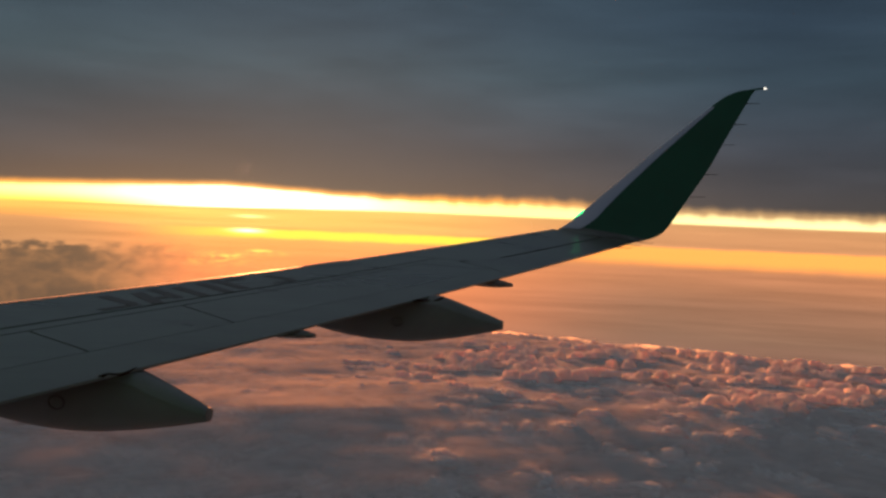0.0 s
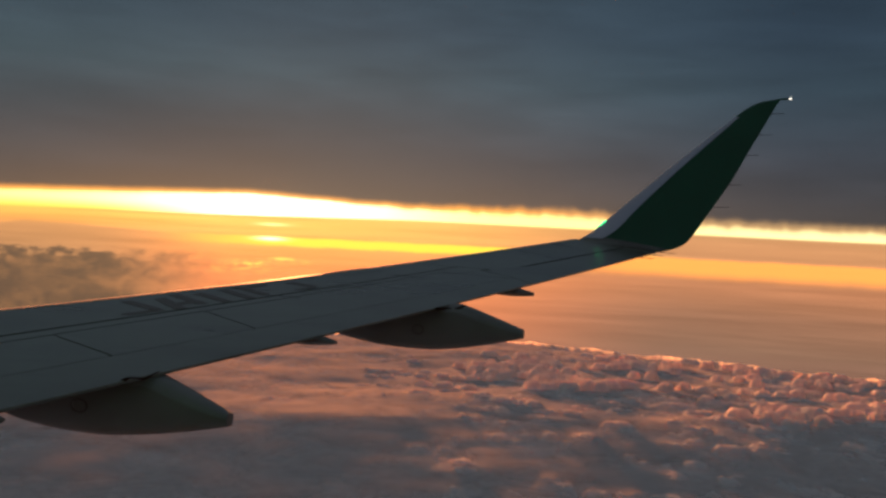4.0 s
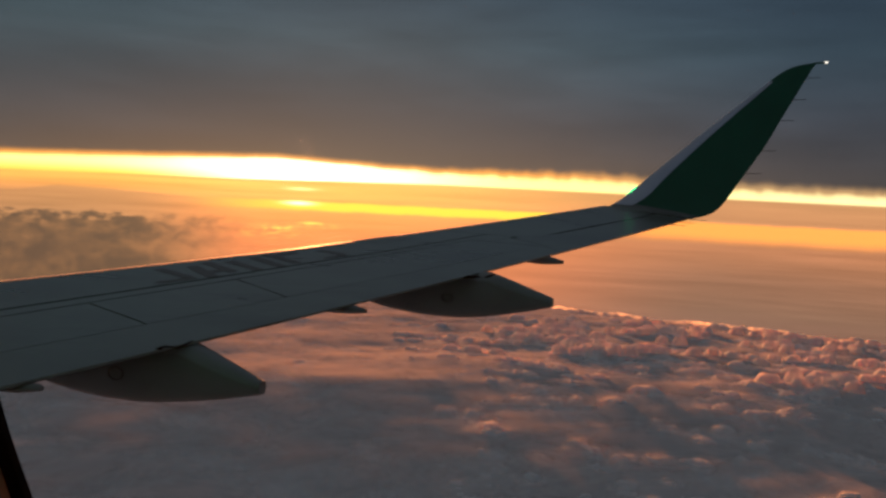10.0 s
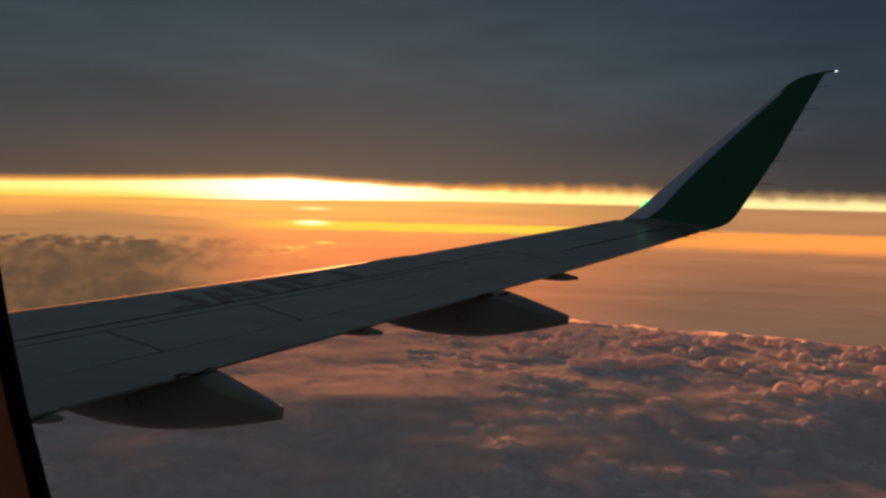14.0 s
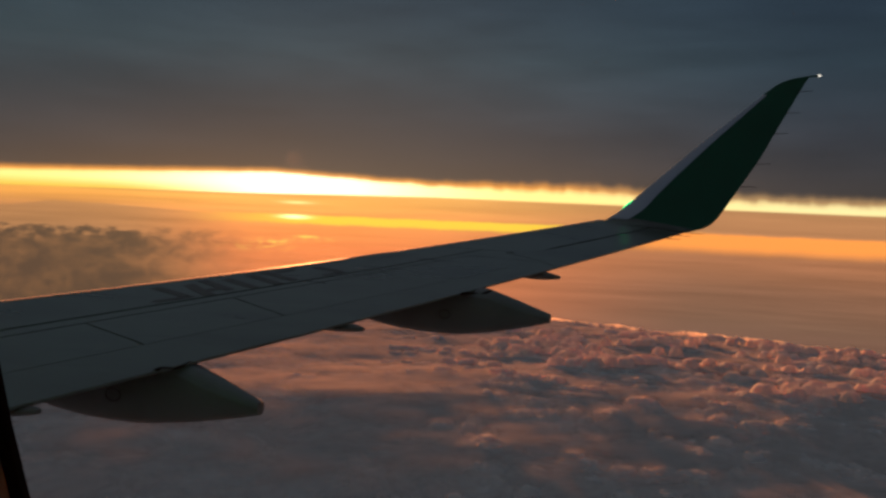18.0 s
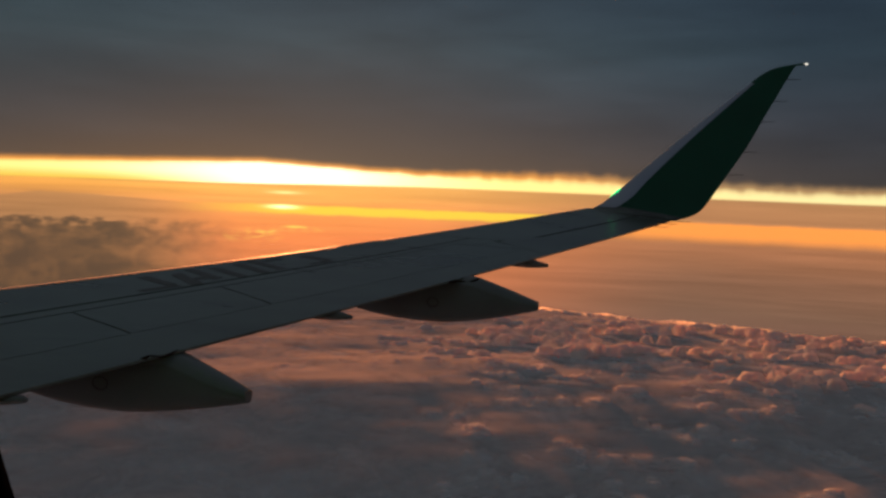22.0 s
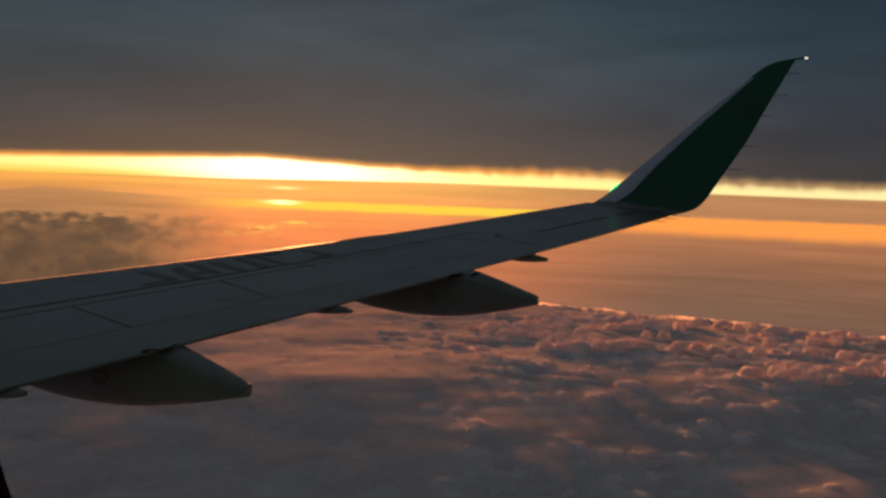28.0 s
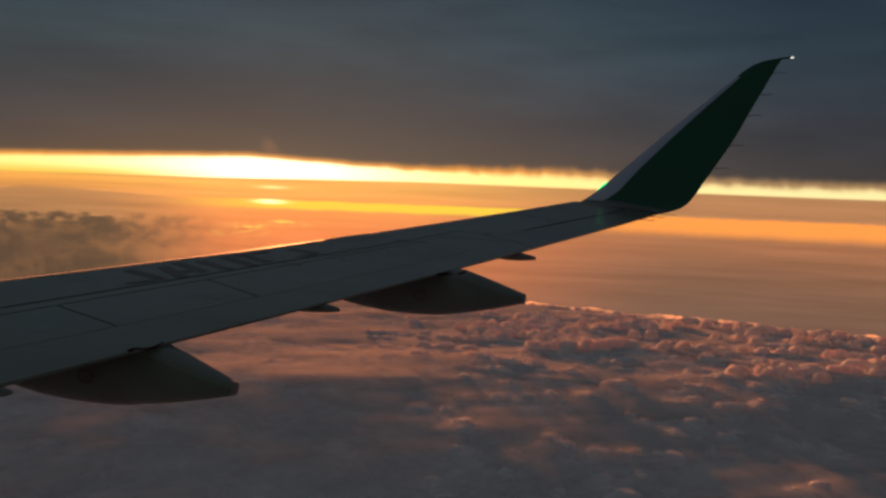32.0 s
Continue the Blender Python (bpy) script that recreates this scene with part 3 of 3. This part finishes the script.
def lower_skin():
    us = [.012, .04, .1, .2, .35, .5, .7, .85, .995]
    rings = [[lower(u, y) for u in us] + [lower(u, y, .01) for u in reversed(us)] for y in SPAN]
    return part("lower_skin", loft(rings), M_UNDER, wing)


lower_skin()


def warp(u, y):
    """The long groove and the panels beside it lie farther forward towards the tip."""
    move = -.0565 - .022 * (y - 4.6)
    return u + move * np.interp(u, [.15, .52, .61, .81], [0, 1, 1, 0]) * np.interp(y, [8.36, 8.37], [1, 0])


def panel(name, u0, u1, y0, y1, mat, label="", slant0=0.0, slant1=0.0, nose=False, rise=0.0, count=None):
    """One skin panel, 12 mm thick, with its side edges leaning by slant metres from u0 to u1."""
    nu = 8
    us = [0, .012, .03, .06, .1, .15] + list(np.linspace(.15, u1, 6))[1:] if nose else list(np.linspace(u0, u1, nu))
    ny = count or max(2, int((y1 - y0) / .45))
    bm = bmesh.new()
    grids = []
    for off in (rise, rise - .012):
        g = []
        for u in us:
            k = (u - u0) / (u1 - u0)
            a, b = y0 + slant0 * k, y1 + slant1 * k
            g.append([bm.verts.new(upper(warp(u, a + (b - a) * i / ny), a + (b - a) * i / ny, off)) for i in range(ny + 1)])
        grids.append(g)
    t, b = grids
    for i in range(len(us) - 1):
        for j in range(ny):
            bm.faces.new((t[i][j], t[i + 1][j], t[i + 1][j + 1], t[i][j + 1]))
            bm.faces.new((b[i][j], b[i][j + 1], b[i + 1][j + 1], b[i + 1][j]))
    for i in range(len(us) - 1):
        bm.faces.new((t[i][0], b[i][0], b[i + 1][0], t[i + 1][0]))
        bm.faces.new((t[i][ny], t[i + 1][ny], b[i + 1][ny], b[i][ny]))
    for j in range(ny):
        bm.faces.new((t[0][j], t[0][j + 1], b[0][j + 1], b[0][j]))
        bm.faces.new((t[-1][j], b[-1][j], b[-1][j + 1], t[-1][j + 1]))
    return part(name, bm, mat, wing, label)


slat_in = panel("leading_edge_panel", 0, .5285, ROOT, 8.36, M_SKIN, nose=True)
slat_out = panel("leading_edge_panel", 0, .645, 8.375, TIP, M_SKIN, nose=True)
panel("skin_strip", .5435, .598, ROOT, 8.36, M_SKIN)
panel("skin_panel", .600, .6645, 7.975, 8.36, M_SKIN)
panel("skin_panel", .667, .826, 7.965, 8.262, M_SKIN, slant1=-.25)
panel("spoiler", .606, .8262, ROOT, 4.372, M_SKIN, slant1=-.34)
panel("spoiler", .606, .8262, 4.386, 5.413, M_SKIN, slant0=-.34, slant1=-.42)
panel("spoiler", .606, .8262, 5.427, 7.96, M_SKIN, slant0=-.42, slant1=-.01)
panel("flap", .829, 1.0, ROOT, 8.00, M_FLAP, slant1=-.275)
panel("aileron", .672, 1.0, 8.275, TIP, M_FLAP, slant0=-.54)

# a narrow pale strip along the nose
def lead_strip(y0, y1):
    ys = np.linspace(y0, y1, 24)
    us = [.0, .012, .03, .06, .09, .118]
    rings = [[upper(u, y, .003) for u in us] + [lower(u, y, -.003) for u in (.04, .012)] for y in ys]
    return part("leading_edge_strip", loft(rings), M_LEAD, wing, "pale worn metal nose strip")


lead_strip(ROOT, 7.50)
lead_strip(7.52, TIP)


# small hump on the leading edge between the two slats
def hump():
    rings = []
    for k, y in enumerate(np.linspace(7.42, 7.95, 9)):
        h = .012 * math.sin(math.pi * min(1, k / 8)) ** .6 + .001
        rings.append([upper(u, y, h * w) for u, w in ((.07, .2), (.10, .8), (.14, 1), (.19, .7), (.24, .1))] + [upper(u, y, -.01) for u in (.24, .07)])
    return part("slat_end_cover", loft(rings), M_SKIN, wing)


hump()


# ---- flap track fairings
def fairing(y, x_nose, x_tail, z_nose, depth, tail_z, tail_h, half, cap_x, cap_z, mark):
    """A canoe under the wing: nose forward, blunt narrow tail aft."""
    rings = []
    L = x_tail - x_nose
    rows = 22
    for i in range(rows + 1):
        k = i / rows
        x = x_nose + L * k
        if k < .5:
            bottom = z_nose - depth * math.sin(math.pi / 2 * min(1, k / .42)) ** .75
        else:
            bottom = z_nose - depth + (tail_z - tail_h - z_nose + depth) * ((k - .5) / .5) ** 1.5
        u = (x - crest(y).x) / chord(y) + .15
        if u < .97:
            topz = max(bottom + .012, lower(max(.3, u), y).z + .012)
        elif x < cap_x:
            topz = upper(min(1.0, u), y).z - .002
        else:
            topz = cap_z + (tail_z - cap_z) * ((x - cap_x) / (x_tail - cap_x)) ** 1.08
        w = half * max(.05, math.sin(math.pi * min(1, (k + .02) / .9) ** .8 * .5) ** .8) * (1 - .72 * max(0, (k - .45) / .55) ** 1.6)
        if i == 0:
            bottom, topz, w = z_nose - .004, z_nose + .004, .01
        zc, hh = (topz + bottom) / 2, (topz - bottom) / 2
        ring = []
        for j in range(16):
            a = 2 * math.pi * j / 16
            ca, sa_ = math.cos(a), math.sin(a)
            ring.append((x, y + w * math.copysign(abs(ca) ** .7, ca), zc + hh * math.copysign(abs(sa_) ** .8, sa_)))
        rings.append(ring)
    body = part("flap_track_fairing", loft(rings), M_FAIR, wing, "dark grey canoe-shaped fairing under the flap")
    # pale aft cap: thin shell over the upper tail, its lit facet painted in
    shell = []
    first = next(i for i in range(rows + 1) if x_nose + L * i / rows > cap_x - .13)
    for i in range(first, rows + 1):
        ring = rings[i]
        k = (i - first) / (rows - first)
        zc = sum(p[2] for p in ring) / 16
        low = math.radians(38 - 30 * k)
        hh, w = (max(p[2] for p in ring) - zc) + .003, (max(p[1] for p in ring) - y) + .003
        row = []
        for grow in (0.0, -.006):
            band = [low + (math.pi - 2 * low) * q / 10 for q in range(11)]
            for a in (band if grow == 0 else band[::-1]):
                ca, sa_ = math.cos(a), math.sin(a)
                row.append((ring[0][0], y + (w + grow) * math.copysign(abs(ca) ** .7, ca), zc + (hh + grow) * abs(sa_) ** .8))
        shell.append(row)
    part("fairing_cap", loft(shell), M_FAIRTOP, body, "grey tail cap, coloured paler as its lit upper facet")
    if mark:
        cx, cz = mark
        pts = [(cx + .042 * math.cos(a), y - half * 1.0, cz + .032 * math.sin(a)) for a in np.linspace(0, 2 * math.pi, 21)]
        part("access_ring", tube(pts, .0048, 6), M_CORE, body, "round drain hole outline")
    return body


def small_fairing(y, x0, x1, z0, drop, half=.05):
    rings = []
    for i in range(13):
        k = i / 12
        x = x0 + (x1 - x0) * k
        b = z0 - drop * math.sin(math.pi * min(1, k * .62 + .04)) + .0
        u = (x - crest(y).x) / chord(y) + .15
        t = lower(min(u, 1.0), y).z + .004 if u < 1.0 else trail(y).z - .008 - (x - trail(y).x) * .25
        w = half * max(.12, math.sin(math.pi * (k * .86 + .1)) ** .7)
        t, b = t, b + (x - x0) * .06
        zc, hh = (t + b) / 2, max(.006, (t - b) / 2)
        rings.append([(x, y + w * math.cos(a), zc + hh * math.sin(a)) for a in np.linspace(0, 2 * math.pi, 12, endpoint=False)])
    return part("hinge_fairing", loft(rings), M_FAIR, wing, "small dark hinge fairing under the trailing edge")


fairing(3.85, -3.42, -2.07, -.99, .075, -.90, .06, .12, -2.46, -.745, (-2.810, -0.912))
fairing(6.45, -2.64, -1.17, -.765, .085, -.655, .06, .12, -1.66, -.492, (-1.930, -0.694))
small_fairing(3.0, -2.97, -2.61, -.80, .075, .07)
small_fairing(5.0, -2.46, -2.02, -.665, .048, .06)
small_fairing(7.5, -1.73, -1.29, -.45, .045, .06)

# black seals where the flap is cut out round the two large fairings
part("flap_seal", tube([(-2.527, 3.625, -0.758), (-2.503, 3.625, -0.753), (-2.467, 3.625, -0.734), (-2.433, 3.625, -0.732), (-2.399, 3.625, -0.735), (-2.360, 3.625, -0.718), (-2.315, 3.625, -0.691)], [.003, .010, .005, .004, .005, .006, .002], 8), M_RUBBER, wing, "black flap edge seal")
part("flap_seal", tube([(-1.773, 6.186, -0.527), (-1.739, 6.186, -0.519), (-1.704, 6.186, -0.516), (-1.645, 6.186, -0.514)], [.004, .012, .009, .003], 8), M_RUBBER, wing, "black flap edge seal")
part("flap_seal", tube([(-1.620, 6.186, -0.514), (-1.591, 6.186, -0.507), (-1.565, 6.186, -0.496), (-1.539, 6.186, -0.483)], [.003, .008, .009, .003], 8), M_RUBBER, wing, "black flap edge seal")

# ---- faded painted marks, as plain slanted bars
def marking_bar(u0, y0, u1, y1, width):
    """A flat bar along the line from (u0, y0) to (u1, y1), width metres across the span."""
    bm = bmesh.new()
    tops, lows = [], []
    for side in (-1, 1):
        for k in (range(7) if side < 0 else range(6, -1, -1)):
            u, y = u0 + (u1 - u0) * k / 6, y0 + (y1 - y0) * k / 6 + side * width / 2
            tops.append(bm.verts.new(upper(u, y, .0028)))
            lows.append(bm.verts.new(upper(u, y, .0008)))
    bm.faces.new(tops), bm.faces.new(lows[::-1])
    for a in range(14):
        b = (a + 1) % 14
        bm.faces.new((tops[a], lows[a], lows[b], tops[b]))
    part("marking_bar", bm, M_INK, wing, "faded dark painted bar")


for bar in [(.205, 5.58, .405, 5.36, .075), (.410, 5.24, .438, 5.22, .26), (.225, 5.78, .455, 5.43, .085), (.180, 5.97, .415, 5.68, .075), (.345, 5.70, .385, 5.66, .16),
            (.215, 6.09, .440, 5.82, .075), (.190, 6.33, .440, 6.02, .075), (.165, 6.50, .410, 6.22, .070), (.185, 6.62, .225, 6.58, .16), (.215, 6.86, .375, 6.74, .070), (.385, 6.63, .405, 6.61, .20)]:
    marking_bar(*bar)

# ---------------------------------------------------------------- winglet
# leading point, trailing point
STATIONS = [((-1.47, 10.88, .00), (-.475, 10.88, -.062)), ((-1.36, 10.96, .06), (-.36, 11.00, -.035)), ((-1.25, 11.02, .14), (-.24, 11.08, .005)),
            ((-1.13, 11.08, .25), (-.15, 11.16, .06)), ((-.98, 11.17, .40), (-.06, 11.26, .17)), ((-.73, 11.33, .645), (.09, 11.42, .42)),
            ((-.31, 11.58, 1.055), (.359, 11.65, .865)), ((.05, 11.77, 1.385), (.54, 11.82, 1.23)), ((.32, 11.93, 1.635), (.70, 11.95, 1.54)),
            ((.44, 11.99, 1.745), (.76, 12.00, 1.66)), ((.56, 12.03, 1.835), (.81, 12.04, 1.755)), ((.70, 12.06, 1.895), (.855, 12.07, 1.845)), ((.86, 12.09, 1.928), (.90, 12.09, 1.915))]


def smooth(rows, parts=3):
    """More stations between the given ones, on a smooth curve."""
    out = []
    for i in range(len(rows) - 1):
        p = [rows[max(0, i - 1)], rows[i], rows[i + 1], rows[min(len(rows) - 1, i + 2)]]
        for k in range(parts):
            t = k / parts
            w = (-.5 * t + t * t - .5 * t ** 3, 1 - 2.5 * t * t + 1.5 * t ** 3, .5 * t + 2 * t * t - 1.5 * t ** 3, -.5 * t * t + .5 * t ** 3)
            out.append(tuple(tuple(sum(w[q] * p[q][e][d] for q in range(4)) for d in range(3)) for e in range(2)))
    return out + [rows[-1]]


STATIONS = smooth(STATIONS)


def wl_section(i, t0, t1, grow=0.0):
    a, b = Vector(STATIONS[i][0]), Vector(STATIONS[i][1])
    j0, j1 = max(0, i - 1), min(len(STATIONS) - 1, i + 1)
    along = (Vector(STATIONS[j1][0]) + Vector(STATIONS[j1][1]) - Vector(STATIONS[j0][0]) - Vector(STATIONS[j0][1])).normalized()
    c = b - a
    nrm = c.cross(along).normalized()
    th = .085 * c.length
    up, dn = [], []
    for k in range(11):
        u = t0 + (t1 - t0) * (1 - math.cos(math.pi * k / 10)) / 2
        f = 2.969 * math.sqrt(max(u, 0)) - 1.26 * u - 3.516 * u * u + 2.843 * u ** 3 - 1.015 * u ** 4
        up.append(a + c * u + nrm * (th * f * .5 + .002 + grow))
        dn.append(a + c * u - nrm * (th * f * .5 + .002 + grow))
    return up + dn[::-1]


winglet = part("winglet", loft([wl_section(i, 0, 1) for i in range(3, len(STATIONS))]), M_GREEN, wing, "deep green painted winglet")
part("wing_tip", loft([wl_section(i, 0, 1, .0005) for i in range(0, 5)]), M_SKIN, wing)
part("winglet_leading_edge", loft([wl_section(i, 0, max(.02, np.interp(i / 3, [0, 3, 4, 5, 6, 7, 8, 9], [.25, .22, .19, .165, .145, .13, .115, .105])), .003) for i in range(3, 26)]), M_METAL, winglet, "bare metal leading edge")
# lamps
part("navigation_light", tube([(-1.215, 11.035, .155), (-1.17, 11.06, .20), (-1.10, 11.09, .272), (-1.06, 11.11, .31)], [.006, .018, .018, .006]), M_NAV, winglet, "glowing green lamp")
part("tail_probe", tube([(.80, 12.08, 1.912), (.90, 12.095, 1.928), (.96, 12.10, 1.934), (1.01, 12.10, 1.937)], [.003, .012, .012, .011]), M_GREEN, winglet)
part("strobe_light", tube([(1.0, 12.10, 1.9365), (1.015, 12.10, 1.938), (1.032, 12.10, 1.939), (1.040, 12.10, 1.939)], [.011, .013, .011, .004]), M_STROBE, winglet, "small white glowing lamp")
# static wicks along both trailing edges
for x, y, z in [(.80, 12.02, 1.735), (.655, 11.91, 1.455), (.52, 11.80, 1.19), (.33, 11.62, .805), (.18, 11.48, .52)]:
    part("static_wick", tube([(x - .02, y, z), (x + .06, y, z + .002), (x + .155, y, z + .004)], [.005, .0042, .003], 6), M_WICK, winglet)
for y in (10.3, 10.62, 10.95):
    p = trail(y) if y < TIP else Vector((-.42, y, -.055))
    part("static_wick", tube([p + Vector((-.02, 0, 0)), p + Vector((.07, 0, -.004)), p + Vector((.18, 0, -.01))], [.005, .0042, .003], 6), M_WICK, wing)


# ---------------------------------------------------------------- fuselage, cabin and window
AXIS_Y, R_OUT, R_IN = -1.33, 1.50, 1.44
# window outline: half width, half heights below and above its widest line
WCX, WCZ, WA, WB, WT = -.0407, .097, .132, .248, .20


def window_outline(grow, count=72):
    """The window's rounded outline in x and z, widened by grow."""
    out = []
    for k in range(count):
        a = 2 * math.pi * k / count
        s = math.sin(a)
        out.append((WCX + (WA + grow) * math.cos(a), WCZ + ((WT if s > 0 else WB) + grow) * s))
    return out


def on_barrel(x, z, radius):
    return (x, AXIS_Y + math.sqrt(radius * radius - z * z), z)


def barrel(name, radius, hole, mat, label, kind_name):
    """Fuselage shell with a rounded window hole."""
    bm = bmesh.new()
    za, zb, xa, xb = -.28, .42, -.36, .28
    a0, a1 = math.asin(za / radius), math.asin(zb / radius)
    angles = [a0 + (a1 - a0) * k / 8 for k in range(9)] + [a1 + (2 * math.pi - (a1 - a0)) * k / 40 for k in range(1, 41)]
    xs = [-7.0, -4, -2, -1, xa, xa + .35, xb, 1, 2, 4, 6.0]
    grid = [[bm.verts.new((x, AXIS_Y + radius * math.cos(a), radius * math.sin(a))) for a in angles] for x in xs]
    for i in range(len(xs) - 1):
        for j in range(len(angles) - 1):
            if xs[i] >= xa - .001 and xs[i + 1] <= xb + .001 and j < 8:
                continue
            bm.faces.new((grid[i][j], grid[i + 1][j], grid[i + 1][j + 1], grid[i][j + 1]))
    for i in (0, -1):
        bm.faces.new(grid[i][:-1])
    inner = [bm.verts.new(on_barrel(x, z, radius)) for x, z in window_outline(hole)]
    cx, cz = WCX, WCZ
    outer = []
    for x, z in window_outline(hole):
        dx, dz = x - cx, z - cz
        k = min(((xb if dx > 0 else xa) - cx) / dx if abs(dx) > 1e-6 else 9, ((zb if dz > 0 else za) - cz) / dz if abs(dz) > 1e-6 else 9)
        outer.append(bm.verts.new(on_barrel(cx + dx * k, cz + dz * k, radius)))
    m = len(inner)
    for i in range(m):
        j = (i + 1) % m
        bm.faces.new((inner[i], inner[j], outer[j], outer[i]))
    for x in (xa, xb):
        for z in (za, zb):
            corner = bm.verts.new(on_barrel(x, z, radius))
            near = sorted(outer, key=lambda v: (v.co - corner.co).length)[:2]
            bm.faces.new((corner, near[0], near[1]))
    ob = part(name, bm, mat, None, smooth=True)
    tagged(ob, label, kind_name, kind="structure")
    return ob


barrel("wall_fuselage", R_OUT, .012, M_HULL, "green painted curved aircraft fuselage shell", "fuselage")
barrel("wall_lining", R_IN, .030, M_LINING, "beige curved cabin lining round the window", "wall")

window = new("window_1")
tagged(window, "rounded aircraft cabin window with black seal", "window", kind="structure")


def frame_ring(name, profile, mat, label=""):
    """Rings of the window outline: grow, y of each."""
    rings = []
    for grow, y in profile:
        rings.append([(x, y, z) for x, z in window_outline(grow)])
    rings.append(rings[0])
    return part(name, loft(rings, True, False), mat, window, label)


frame_ring("window_seal", [(.001, .1575), (.001, .1595), (.008, .1595), (.008, .1560), (.0025, .1560)], M_RUBBER, "black rubber seal")
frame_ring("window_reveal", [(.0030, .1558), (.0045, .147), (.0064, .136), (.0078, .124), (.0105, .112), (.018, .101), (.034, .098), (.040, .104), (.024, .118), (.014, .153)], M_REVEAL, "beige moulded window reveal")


def pane(y, grow):
    bm = bmesh.new()
    a = [bm.verts.new((x, y, z)) for x, z in window_outline(grow)]
    b = [bm.verts.new((x, y + .004, z)) for x, z in window_outline(grow)]
    bm.faces.new(a), bm.faces.new(b[::-1])
    for i in range(len(a)):
        j = (i + 1) % len(a)
        bm.faces.new((a[i], b[i], b[j], a[j]))
    ob = part("window_pane", bm, M_PANE, window, "clear acrylic pane", smooth=False)
    ob.visible_shadow = False
    return ob


pane(.160, .004)

bm = bmesh.new()
bmesh.ops.create_cube(bm, size=1, matrix=Matrix.Translation((-.5, AXIS_Y, -1.06)) @ Matrix.Diagonal((12.9, 1.92, .04, 1)))
tagged(part("floor", bm, M_CARPET, smooth=False), "dark blue cabin carpet floor", "floor", kind="structure")
